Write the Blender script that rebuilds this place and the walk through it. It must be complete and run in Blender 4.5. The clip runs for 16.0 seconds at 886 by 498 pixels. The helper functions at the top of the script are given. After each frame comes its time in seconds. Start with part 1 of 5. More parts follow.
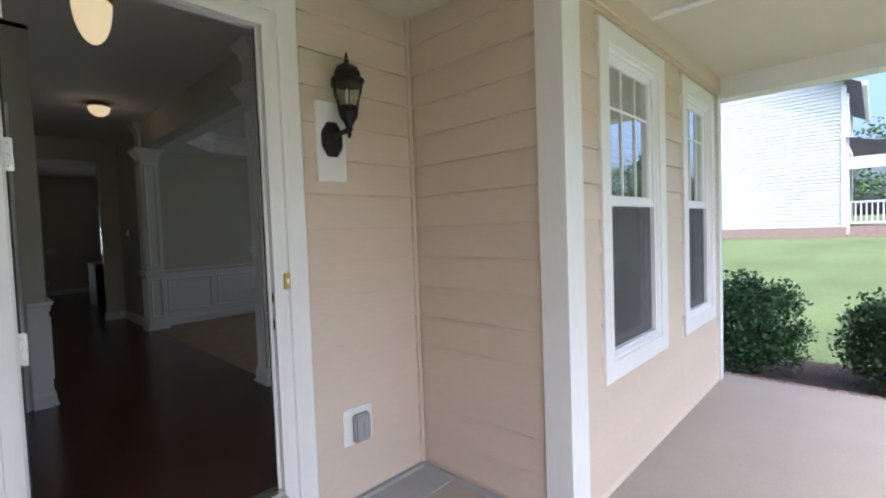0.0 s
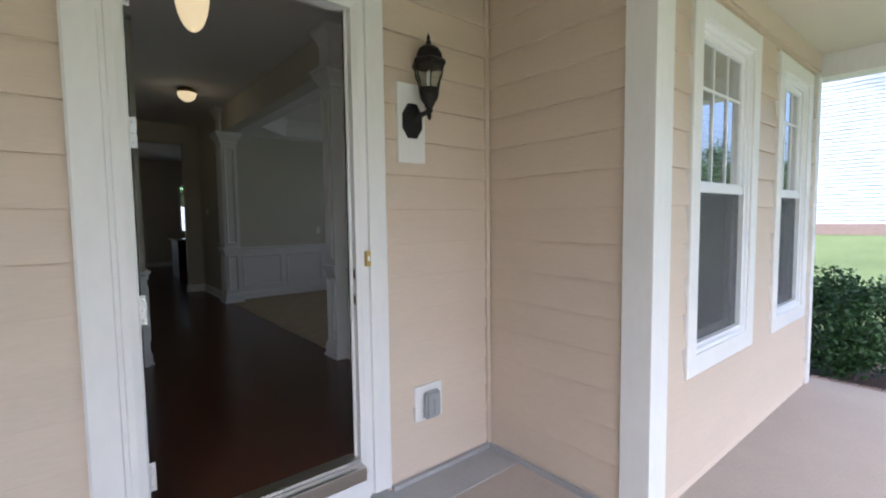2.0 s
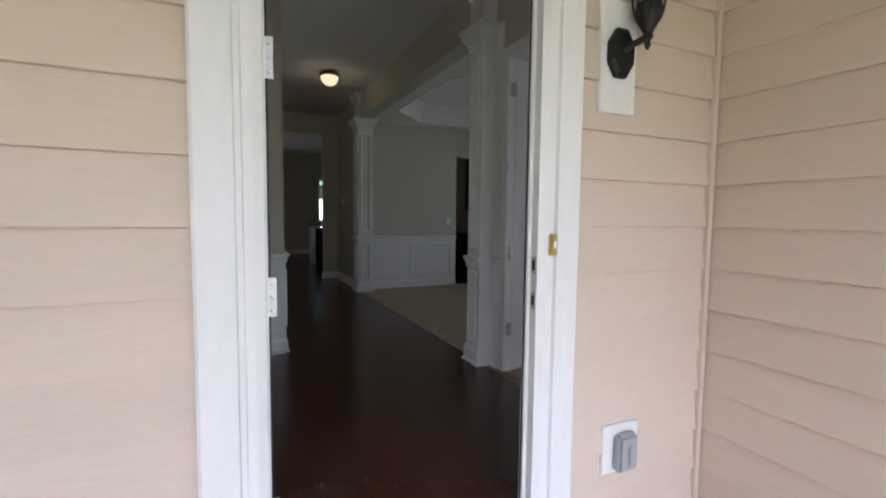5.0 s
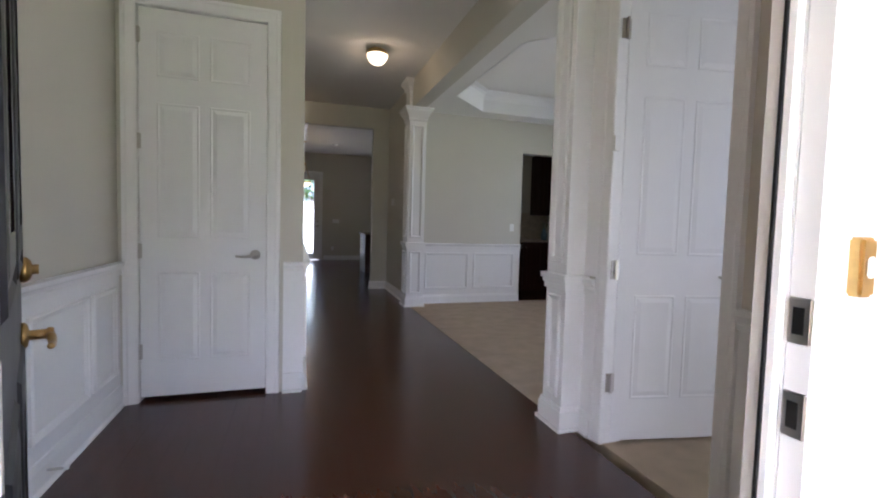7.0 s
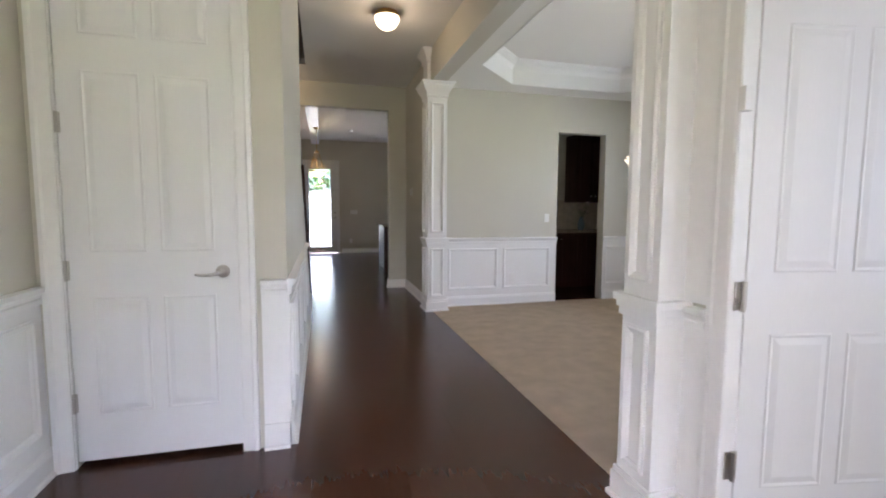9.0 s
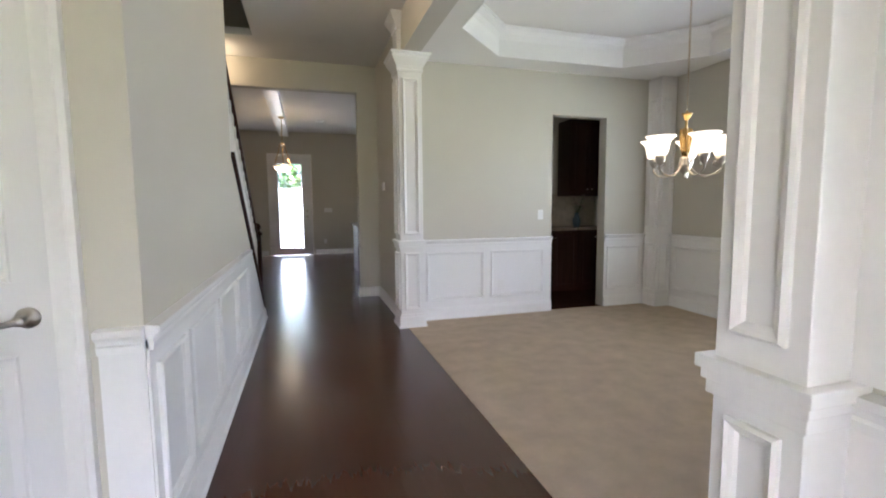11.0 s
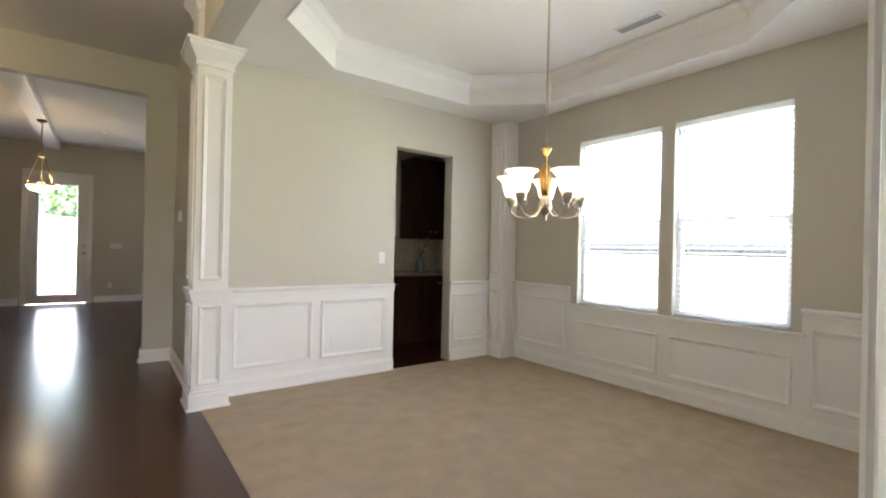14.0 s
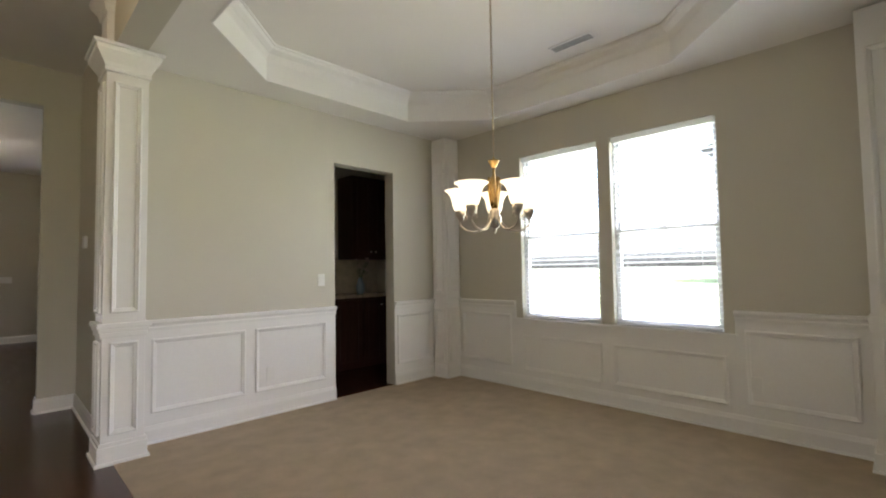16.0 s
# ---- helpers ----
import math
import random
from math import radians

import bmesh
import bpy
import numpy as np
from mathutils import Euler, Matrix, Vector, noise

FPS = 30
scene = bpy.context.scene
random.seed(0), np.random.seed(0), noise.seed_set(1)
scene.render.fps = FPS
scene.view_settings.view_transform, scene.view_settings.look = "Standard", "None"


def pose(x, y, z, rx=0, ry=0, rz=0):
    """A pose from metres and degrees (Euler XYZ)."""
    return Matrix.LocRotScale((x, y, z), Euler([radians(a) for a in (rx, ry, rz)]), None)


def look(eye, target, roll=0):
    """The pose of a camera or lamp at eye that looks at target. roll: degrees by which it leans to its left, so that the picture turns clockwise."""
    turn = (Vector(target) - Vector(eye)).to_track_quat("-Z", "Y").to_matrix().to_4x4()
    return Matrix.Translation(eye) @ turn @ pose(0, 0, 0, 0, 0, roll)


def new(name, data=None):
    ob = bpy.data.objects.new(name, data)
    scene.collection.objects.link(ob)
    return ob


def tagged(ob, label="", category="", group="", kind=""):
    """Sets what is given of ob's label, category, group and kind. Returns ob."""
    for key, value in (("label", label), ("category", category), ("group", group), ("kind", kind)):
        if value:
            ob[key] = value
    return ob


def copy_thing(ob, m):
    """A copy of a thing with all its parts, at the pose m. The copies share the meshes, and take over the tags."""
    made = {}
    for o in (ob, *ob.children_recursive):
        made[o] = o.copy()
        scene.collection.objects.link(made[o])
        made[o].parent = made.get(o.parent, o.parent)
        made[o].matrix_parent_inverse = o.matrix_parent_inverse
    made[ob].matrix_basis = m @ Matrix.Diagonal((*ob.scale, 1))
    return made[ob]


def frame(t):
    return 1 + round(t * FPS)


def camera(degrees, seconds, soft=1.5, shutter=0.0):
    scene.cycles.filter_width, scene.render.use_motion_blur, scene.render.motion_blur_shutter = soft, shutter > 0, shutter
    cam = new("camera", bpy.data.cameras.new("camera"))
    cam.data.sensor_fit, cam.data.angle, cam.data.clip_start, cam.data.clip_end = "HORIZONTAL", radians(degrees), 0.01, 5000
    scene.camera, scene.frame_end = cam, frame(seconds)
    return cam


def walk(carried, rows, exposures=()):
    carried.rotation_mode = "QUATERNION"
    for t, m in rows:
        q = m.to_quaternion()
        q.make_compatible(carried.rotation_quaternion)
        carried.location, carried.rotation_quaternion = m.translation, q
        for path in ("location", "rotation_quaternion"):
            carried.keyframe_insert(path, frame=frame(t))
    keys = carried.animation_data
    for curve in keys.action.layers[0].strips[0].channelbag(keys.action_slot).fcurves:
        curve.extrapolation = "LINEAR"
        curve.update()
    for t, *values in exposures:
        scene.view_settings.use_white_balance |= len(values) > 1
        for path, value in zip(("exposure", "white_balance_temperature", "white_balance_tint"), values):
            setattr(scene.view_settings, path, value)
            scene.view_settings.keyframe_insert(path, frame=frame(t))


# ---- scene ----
cam = camera(88.6, 16.0, soft=2.0)
# seconds, x, y, z, then the turn in degrees
ROWS = [
    (0.0, 0.060, -0.123, 1.362, 87.59, 2.10, -46.31),
    (0.5, 0.038, -0.092, 1.356, 87.26, 1.83, -44.96),
    (1.0, 0.010, -0.066, 1.350, 86.83, 1.54, -43.22),
    (1.5, -0.024, -0.047, 1.348, 86.37, 1.13, -41.52),
    (2.0, -0.044, -0.040, 1.339, 86.09, 0.70, -39.59),
    (2.5, -0.062, -0.037, 1.334, 85.95, 0.29, -37.37),
    (3.0, -0.068, -0.024, 1.328, 85.92, 0.01, -35.06),
    (3.5, -0.062, 0.046, 1.318, 85.81, -0.16, -32.51),
    (4.0, -0.068, 0.232, 1.292, 85.78, -0.35, -30.31),
    (4.5, -0.017, 0.462, 1.259, 85.73, -0.41, -27.66),
    (7.0, 0.448, 1.697, 1.167, 86.84, -1.61, -17.73),
    (7.5, 0.516, 1.934, 1.177, 86.78, -1.29, -17.34),
    (8.0, 0.564, 2.092, 1.201, 86.56, -0.81, -16.53),
    (8.5, 0.608, 2.272, 1.231, 85.44, -0.31, -14.82),
    (11.0, 0.984, 3.297, 1.251, 84.55, 0.45, -16.72),
    (11.5, 1.059, 3.483, 1.254, 85.06, -0.31, -19.82),
    (12.0, 1.117, 3.634, 1.234, 85.95, -0.98, -23.35),
    (12.5, 1.199, 3.763, 1.247, 86.80, -1.41, -26.86),
    (13.0, 1.270, 3.864, 1.244, 87.96, -1.59, -30.27),
    (13.5, 1.323, 3.940, 1.243, 89.04, -1.60, -33.69),
    (14.0, 1.362, 4.016, 1.233, 90.11, -1.30, -36.64),
    (14.5, 1.379, 4.081, 1.225, 91.07, -0.88, -39.33),
    (15.0, 1.385, 4.118, 1.226, 91.80, -0.29, -41.63),
    (15.5, 1.384, 4.150, 1.219, 92.42, 0.31, -43.50),
    (16.0, 1.378, 4.172, 1.208, 92.74, 0.90, -44.76),
]
EXPOSURES = [(0.0, 1.40, 5250, 10), (3.0, 1.65, 5200, 11), (4.5, 1.92, 5200, 12), (5.5, 2.2, 5250, 15), (6.6, 3.3, 5200, 17), (7.0, 3.6, 5250, 19), (7.5, 3.93, 5300, 20), (8.5, 4.25, 5450, 19), (11.0, 4.52, 5400, 16), (12.5, 4.92, 5650, 15), (13.5, 4.82, 5800, 15), (14.5, 4.56, 5950, 14), (16.0, 4.18, 6050, 14)]
walk(cam, [(t, pose(x, y, z, rx, ry, rz)) for t, x, y, z, rx, ry, rz in ROWS], EXPOSURES)

# world, sun and sky
world = bpy.data.worlds.new("sky")
scene.world = world
world.use_nodes = True
wn, wl = world.node_tree.nodes, world.node_tree.links
sky = wn.new("ShaderNodeTexSky")
sky.sky_type, sky.sun_disc = "NISHITA", False
sky.sun_elevation, sky.sun_rotation = radians(55), radians(205)
sky.air_density, sky.dust_density, sky.ozone_density = 0.7, 7.0, 0.6
wl.new(sky.outputs[0], wn["Background"].inputs[0])
wn["Background"].inputs[1].default_value = 0.19
SUN_FROM = Vector((-0.28, -0.55, 1.0)).normalized()
sun = new("sun", bpy.data.lights.new("sun", "SUN"))
sun.data.energy, sun.data.angle, sun.data.color = 2.2, radians(2.0), (1.0, 0.97, 0.93)
sun.matrix_basis = look(SUN_FROM * 30, (0, 0, 0))


def area(name, eye, target, w, h, power, color=(0.95, 0.98, 1.0)):
    """Sky light through an opening."""
    ob = new(name, bpy.data.lights.new(name, "AREA"))
    ob.data.shape, ob.data.size, ob.data.size_y = "RECTANGLE", w, h
    ob.data.energy, ob.data.color = power, color
    ob.matrix_basis = look(eye, target)
    return ob


def bulb(name, at, power, color=(1.0, 0.72, 0.40), radius=0.05):
    ob = new(name, bpy.data.lights.new(name, "POINT"))
    ob.data.energy, ob.data.color, ob.data.shadow_soft_size = power, color, radius
    ob.location = at
    return ob


area("dining_window_light", (5.43, 6.02, 1.55), (0, 6.0, 1.40), 2.0, 1.74, 4.2, (1.0, 0.97, 0.92))
area("study_window_light", (3.84, 1.27, 1.5), (3.84, 5, 1.3), 2.3, 1.9, 1.75, (1.0, 0.98, 0.95))
HALL_W, FOYER_W, CHAND_W, PEND_W = 0.24, 0.08, 0.25, 0.7

# ---- materials ----


def mat(name, color, rough=0.6, metal=0.0, var=0.06, scale=3.0, fine=80.0, bump=0.05, dist=0.002, spec=0.5, per=0.0, stretch=(1, 1, 1)):
    """A painted or natural surface: broad and fine variation of tone, fine relief."""
    m = bpy.data.materials.new(name)
    m.use_nodes = True
    n, l = m.node_tree.nodes, m.node_tree.links
    b = n["Principled BSDF"]
    b.inputs["Roughness"].default_value, b.inputs["Metallic"].default_value = rough, metal
    b.inputs["Specular IOR Level"].default_value = spec
    co = n.new("ShaderNodeTexCoord")
    mp = n.new("ShaderNodeMapping")
    mp.inputs["Scale"].default_value = stretch
    l.new(co.outputs["Object"], mp.inputs[0])
    a = n.new("ShaderNodeTexNoise")
    a.inputs["Scale"].default_value, a.inputs["Detail"].default_value = scale, 4
    f = n.new("ShaderNodeTexNoise")
    f.inputs["Scale"].default_value, f.inputs["Detail"].default_value = fine, 3
    l.new(mp.outputs[0], a.inputs["Vector"])
    l.new(mp.outputs[0], f.inputs["Vector"])
    mix = n.new("ShaderNodeMath")
    mix.operation = "MULTIPLY_ADD"
    mix.inputs[1].default_value, mix.inputs[2].default_value = 0.5, 0.0
    l.new(f.outputs[0], mix.inputs[0])
    add = n.new("ShaderNodeMath")
    add.operation = "MULTIPLY_ADD"
    add.inputs[1].default_value = 0.5
    l.new(a.outputs[0], add.inputs[0])
    l.new(mix.outputs[0], add.inputs[2])
    last = add.outputs[0]
    if per:
        info = n.new("ShaderNodeObjectInfo")
        pm = n.new("ShaderNodeMath")
        pm.operation = "MULTIPLY_ADD"
        pm.inputs[1].default_value = per
        l.new(info.outputs["Random"], pm.inputs[0])
        l.new(last, pm.inputs[2])
        sub = n.new("ShaderNodeMath")
        sub.operation = "SUBTRACT"
        sub.inputs[1].default_value = per / 2
        l.new(pm.outputs[0], sub.inputs[0])
        last = sub.outputs[0]
    ramp = n.new("ShaderNodeValToRGB")
    ramp.color_ramp.elements[0].position, ramp.color_ramp.elements[1].position = 0.3, 0.7
    ramp.color_ramp.elements[0].color = (*[c * (1 - var) for c in color], 1)
    ramp.color_ramp.elements[1].color = (*[min(1, c * (1 + var)) for c in color], 1)
    l.new(last, ramp.inputs[0])
    l.new(ramp.outputs[0], b.inputs["Base Color"])
    rr = n.new("ShaderNodeMapRange")
    rr.inputs["To Min"].default_value, rr.inputs["To Max"].default_value = max(0.02, rough - 0.08), min(1, rough + 0.08)
    l.new(a.outputs[0], rr.inputs[0])
    l.new(rr.outputs[0], b.inputs["Roughness"])
    if bump:
        bp = n.new("ShaderNodeBump")
        bp.inputs["Strength"].default_value, bp.inputs["Distance"].default_value = bump, dist
        l.new(f.outputs[0], bp.inputs["Height"])
        l.new(bp.outputs[0], b.inputs["Normal"])
    return m


def glow(name, color, strength):
    m = bpy.data.materials.new(name)
    m.use_nodes = True
    b = m.node_tree.nodes["Principled BSDF"]
    b.inputs["Base Color"].default_value = (0.72, 0.62, 0.45, 1)
    b.inputs["Emission Color"].default_value, b.inputs["Emission Strength"].default_value = (*color, 1), strength
    b.inputs["Roughness"].default_value = 0.3
    return m


def clear(name, tint=(0.96, 0.98, 0.97), rough=0.0, low=0.07, power=3.5):
    """A thin pane: sees through, mirrors more at a slant."""
    m = bpy.data.materials.new(name)
    m.use_nodes = True
    n, l = m.node_tree.nodes, m.node_tree.links
    n.remove(n["Principled BSDF"])
    t, g, f, x = n.new("ShaderNodeBsdfTransparent"), n.new("ShaderNodeBsdfGlossy"), n.new("ShaderNodeLayerWeight"), n.new("ShaderNodeMixShader")
    t.inputs[0].default_value = (*tint, 1)
    g.inputs["Roughness"].default_value = rough
    f.inputs["Blend"].default_value = 0.5
    p, q = n.new("ShaderNodeMath"), n.new("ShaderNodeMath")
    p.operation, q.operation = "POWER", "MULTIPLY_ADD"
    p.inputs[1].default_value = power
    q.inputs[1].default_value, q.inputs[2].default_value = 1.0 - low, low
    l.new(f.outputs["Facing"], p.inputs[0])
    l.new(p.outputs[0], q.inputs[0])
    l.new(q.outputs[0], x.inputs[0])
    l.new(t.outputs[0], x.inputs[1])
    l.new(g.outputs[0], x.inputs[2])
    l.new(x.outputs[0], n["Material Output"].inputs[0])
    return m


def mesh_screen(name):
    """Insect screen: fine dark weave, partly open."""
    m = bpy.data.materials.new(name)
    m.use_nodes = True
    n, l = m.node_tree.nodes, m.node_tree.links
    b = n["Principled BSDF"]
    b.inputs["Base Color"].default_value, b.inputs["Roughness"].default_value = (0.10, 0.10, 0.10, 1), 0.7
    t, x = n.new("ShaderNodeBsdfTransparent"), n.new("ShaderNodeMixShader")
    x.inputs[0].default_value = 0.55
    l.new(t.outputs[0], x.inputs[1])
    l.new(b.outputs[0], x.inputs[2])
    l.new(x.outputs[0], n["Material Output"].inputs[0])
    return m


SIDING = mat("beige_fibre_cement", (0.62, 0.515, 0.41), 0.55, var=0.05, scale=2.0, fine=60, bump=0.12, per=0.12, stretch=(0.25, 0.25, 2))
WHITE = mat("white_gloss_trim", (0.82, 0.81, 0.79), 0.38, var=0.025, scale=1.5, fine=40, bump=0.02)
EXTWHITE = mat("white_exterior_trim", (0.78, 0.77, 0.75), 0.5, var=0.04, scale=2.5, fine=30, bump=0.12, stretch=(1, 1, 0.3))
VINYL = mat("white_vinyl_frame", (0.82, 0.83, 0.84), 0.35, var=0.02, bump=0.02)
WALL = mat("greige_wall_paint", (0.57, 0.54, 0.46), 0.62, var=0.03, scale=1.2, fine=220, bump=0.10, dist=0.001)
CEIL = mat("flat_white_ceiling", (0.80, 0.78, 0.74), 0.9, var=0.03, scale=1.2, fine=160, bump=0.15)
DOORW = mat("white_door_paint", (0.80, 0.79, 0.78), 0.42, var=0.02, scale=1.5, fine=50, bump=0.02, stretch=(4, 4, 0.6))
WOOD = mat("dark_cherry_hardwood", (0.060, 0.021, 0.011), 0.24, var=0.08, scale=3, fine=10, bump=0.0, per=0.08, stretch=(4, 0.5, 4))
DARKWOOD = mat("espresso_stained_wood", (0.030, 0.012, 0.008), 0.45, var=0.4, scale=6, fine=40, bump=0.05, spec=0.2, stretch=(4, 4, 0.6))
CARPET = mat("beige_cut_pile_carpet", (0.58, 0.465, 0.335), 0.98, var=0.19, scale=6.0, fine=300, bump=1.0, dist=0.012, spec=0.1)
CONCRETE = mat("porch_concrete", (0.40, 0.345, 0.30), 0.85, var=0.10, scale=1.6, fine=90, bump=0.25, dist=0.003)
GREYCON = mat("grey_concrete_stoop", (0.36, 0.36, 0.36), 0.85, var=0.14, scale=2.5, fine=90, bump=0.3, dist=0.003)
BRICK = mat("red_brown_brick", (0.26, 0.18, 0.15), 0.85, var=0.25, scale=8, fine=90, bump=0.4, dist=0.004, per=0.5)
MORTAR = mat("grey_mortar", (0.42, 0.39, 0.36), 0.9, var=0.1, fine=60, bump=0.3)
BLACK = mat("black_cast_metal", (0.012, 0.011, 0.011), 0.42, metal=0.4, var=0.3, bump=0.1)
NICKEL = mat("brushed_nickel", (0.55, 0.52, 0.48), 0.28, metal=1.0, var=0.06, bump=0.02)
BRASS = mat("antique_brass", (0.50, 0.34, 0.13), 0.3, metal=1.0, var=0.12, bump=0.03)
SILVER = mat("aged_silver_bronze", (0.52, 0.48, 0.42), 0.33, metal=1.0, var=0.12, bump=0.04)
HINGE = mat("satin_zinc_hinge", (0.72, 0.72, 0.72), 0.45, metal=0.6, var=0.05, bump=0.02)
PLATE = mat("white_plastic_plate", (0.80, 0.79, 0.76), 0.4, var=0.02, bump=0.0)
GREYPL = mat("grey_plastic_cover", (0.34, 0.35, 0.35), 0.45, var=0.06, bump=0.03)
SCREEN = mesh_screen("insect_screen")
GLASS = clear("window_glass")
GLASSX = clear("front_window_glass", low=0.14, power=1.6)
SHADE = glow("lit_opal_glass", (1.0, 0.80, 0.50), 0.10)
BOWL = glow("lit_frosted_bowl", (1.0, 0.70, 0.34), 0.30)
BLIND = mat("white_blind_slat", (0.83, 0.83, 0.82), 0.5, var=0.02, bump=0.02)
bn, bl = BLIND.node_tree.nodes, BLIND.node_tree.links
thru, both = bn.new("ShaderNodeBsdfTranslucent"), bn.new("ShaderNodeMixShader")
thru.inputs[0].default_value, both.inputs[0].default_value = (0.85, 0.85, 0.83, 1), 0.35
bl.new(bn["Principled BSDF"].outputs[0], both.inputs[1])
bl.new(thru.outputs[0], both.inputs[2])
bl.new(both.outputs[0], bn["Material Output"].inputs[0])
GRASS = mat("mown_lawn", (0.105, 0.13, 0.055), 0.95, var=0.30, scale=0.5, fine=30, bump=0.8, dist=0.03, spec=0.1)
MULCH = mat("dark_mulch", (0.085, 0.055, 0.04), 0.98, var=0.4, scale=6, fine=40, bump=1.0, dist=0.03)
LEAF = mat("glossy_shrub_leaf", (0.035, 0.085, 0.022), 0.45, var=0.5, scale=9, fine=40, bump=0.0, spec=0.4)
WOODS = mat("tree_leaf", (0.06, 0.12, 0.03), 0.7, var=0.5, scale=0.7, fine=8, bump=0.0)
BARK = mat("bark", (0.11, 0.08, 0.06), 0.9, var=0.3, scale=8, fine=30, bump=0.5, dist=0.01)
NSIDING = mat("white_lap_siding", (0.60, 0.615, 0.63), 0.6, var=0.03, scale=1, fine=20, bump=0.05)
SHINGLE = mat("grey_shingle", (0.14, 0.14, 0.15), 0.9, var=0.3, scale=4, fine=20, bump=0.4, dist=0.01)
GRANITE = mat("speckled_granite", (0.30, 0.25, 0.20), 0.2, var=0.5, scale=30, fine=120, bump=0.0)
PETAL = mat("pale_dried_petals", (0.55, 0.45, 0.42), 0.8, var=0.2, bump=0.0)
VASE = mat("blue_grey_glaze", (0.16, 0.22, 0.26), 0.25, var=0.2, bump=0.0)
SOIL = mat("tile_backsplash", (0.48, 0.42, 0.34), 0.4, var=0.25, scale=14, fine=60, bump=0.1)

# ---- helpers for shapes ----


def obj(name, bm, material, smooth=False):
    me = bpy.data.meshes.new(name)
    bmesh.ops.recalc_face_normals(bm, faces=bm.faces)
    if smooth:
        for f in bm.faces:
            f.smooth = True
    bm.to_mesh(me)
    bm.free()
    me.materials.append(material)
    return new(name, me)


def part(name, bm, material, parent, label="", smooth=False):
    """One mesh under a thing or a part; the mesh is in world places."""
    ob = obj(name, bm, material, smooth)
    ob.parent = parent
    ob.matrix_parent_inverse = parent.matrix_basis.inverted() if parent.parent is None else Matrix.Identity(4)
    return tagged(ob, label)


def piece(name, mesh, m, parent):
    """A repeat that shares its mesh with others."""
    ob = new(name, mesh)
    ob.parent = parent
    ob.matrix_parent_inverse = parent.matrix_basis.inverted() if parent.parent is None else Matrix.Identity(4)
    ob.matrix_basis = m
    return ob


def thing(name, at, label, category, group="", kind=""):
    ob = new(name)
    ob.location = at
    ob.empty_display_size = 0.1
    ob.matrix_basis = Matrix.Translation(at)
    return tagged(ob, label, category, group, kind)


def struct(name, bm, material, label, category="wall"):
    return tagged(obj(name, bm, material), label, category, kind="structure")


def box(bm, x0, x1, y0, y1, z0, z1, bev=0.0):
    vs = [bm.verts.new((x, y, z)) for x in (x0, x1) for y in (y0, y1) for z in (z0, z1)]
    fs = [bm.faces.new([vs[i] for i in q]) for q in ((0, 1, 3, 2), (4, 6, 7, 5), (0, 4, 5, 1), (2, 3, 7, 6), (0, 2, 6, 4), (1, 5, 7, 3))]
    if bev:
        es = list({e for f in fs for e in f.edges})
        bmesh.ops.bevel(bm, geom=es, offset=bev, segments=2, profile=0.6, affect="EDGES")
    return bm


def boxes(*rows, bev=0.0):
    bm = bmesh.new()
    for r in rows:
        box(bm, *r, bev=bev)
    return bm


class Face:
    """A wall's face: s runs along it, d stands out from it, z is up."""

    def __init__(self, ox, oy, ax, ay, nx, ny):
        self.o, self.a, self.n = Vector((ox, oy, 0)), Vector((ax, ay, 0)), Vector((nx, ny, 0))

    def at(self, s, d, z):
        return self.o + self.a * s + self.n * d + Vector((0, 0, z))

    def slab(self, bm, s0, s1, d0, d1, z0, z1, bev=0.0):
        vs = [bm.verts.new(self.at(s, d, z)) for s in (s0, s1) for d in (d0, d1) for z in (z0, z1)]
        fs = [bm.faces.new([vs[i] for i in q]) for q in ((0, 1, 3, 2), (4, 6, 7, 5), (0, 4, 5, 1), (2, 3, 7, 6), (0, 2, 6, 4), (1, 5, 7, 3))]
        if bev:
            bmesh.ops.bevel(bm, geom=list({e for f in fs for e in f.edges}), offset=bev, segments=2, affect="EDGES")
        return bm

    def run(self, bm, s0, s1, prof):
        """A moulding of profile (d, z) along the wall."""
        a = [bm.verts.new(self.at(s0, d, z)) for d, z in prof]
        b = [bm.verts.new(self.at(s1, d, z)) for d, z in prof]
        k = len(prof)
        for i in range(k):
            bm.faces.new((a[i], a[(i + 1) % k], b[(i + 1) % k], b[i]))
        bm.faces.new(a[::-1])
        bm.faces.new(b)
        return bm

    def ring(self, bm, s0, s1, z0, z1, prof, close=True):
        """A mitred frame: profile (inset, d) round a rectangle."""
        rings = []
        for i, d in prof:
            rings.append([bm.verts.new(self.at(s, d, z)) for s, z in ((s0 + i, z0 + i), (s1 - i, z0 + i), (s1 - i, z1 - i), (s0 + i, z1 - i))])
        pairs = list(zip(rings, rings[1:]))
        if close:
            pairs.append((rings[-1], rings[0]))
        for p, q in pairs:
            for j in range(4):
                bm.faces.new((p[j], p[(j + 1) % 4], q[(j + 1) % 4], q[j]))
        return bm

    def portal(self, bm, s0, s1, z0, z1, prof):
        """A casing on two sides and top; profile (outset, d)."""
        rings = []
        for i, d in prof:
            rings.append([bm.verts.new(self.at(s, d, z)) for s, z in ((s0 - i, z0), (s0 - i, z1 + i), (s1 + i, z1 + i), (s1 + i, z0))])
        for p, q in zip(rings, rings[1:] + rings[:1]):
            for j in range(3):
                bm.faces.new((p[j], p[j + 1], q[j + 1], q[j]))
        for j in (0, 3):
            bm.faces.new([r[j] for r in rings])
        return bm


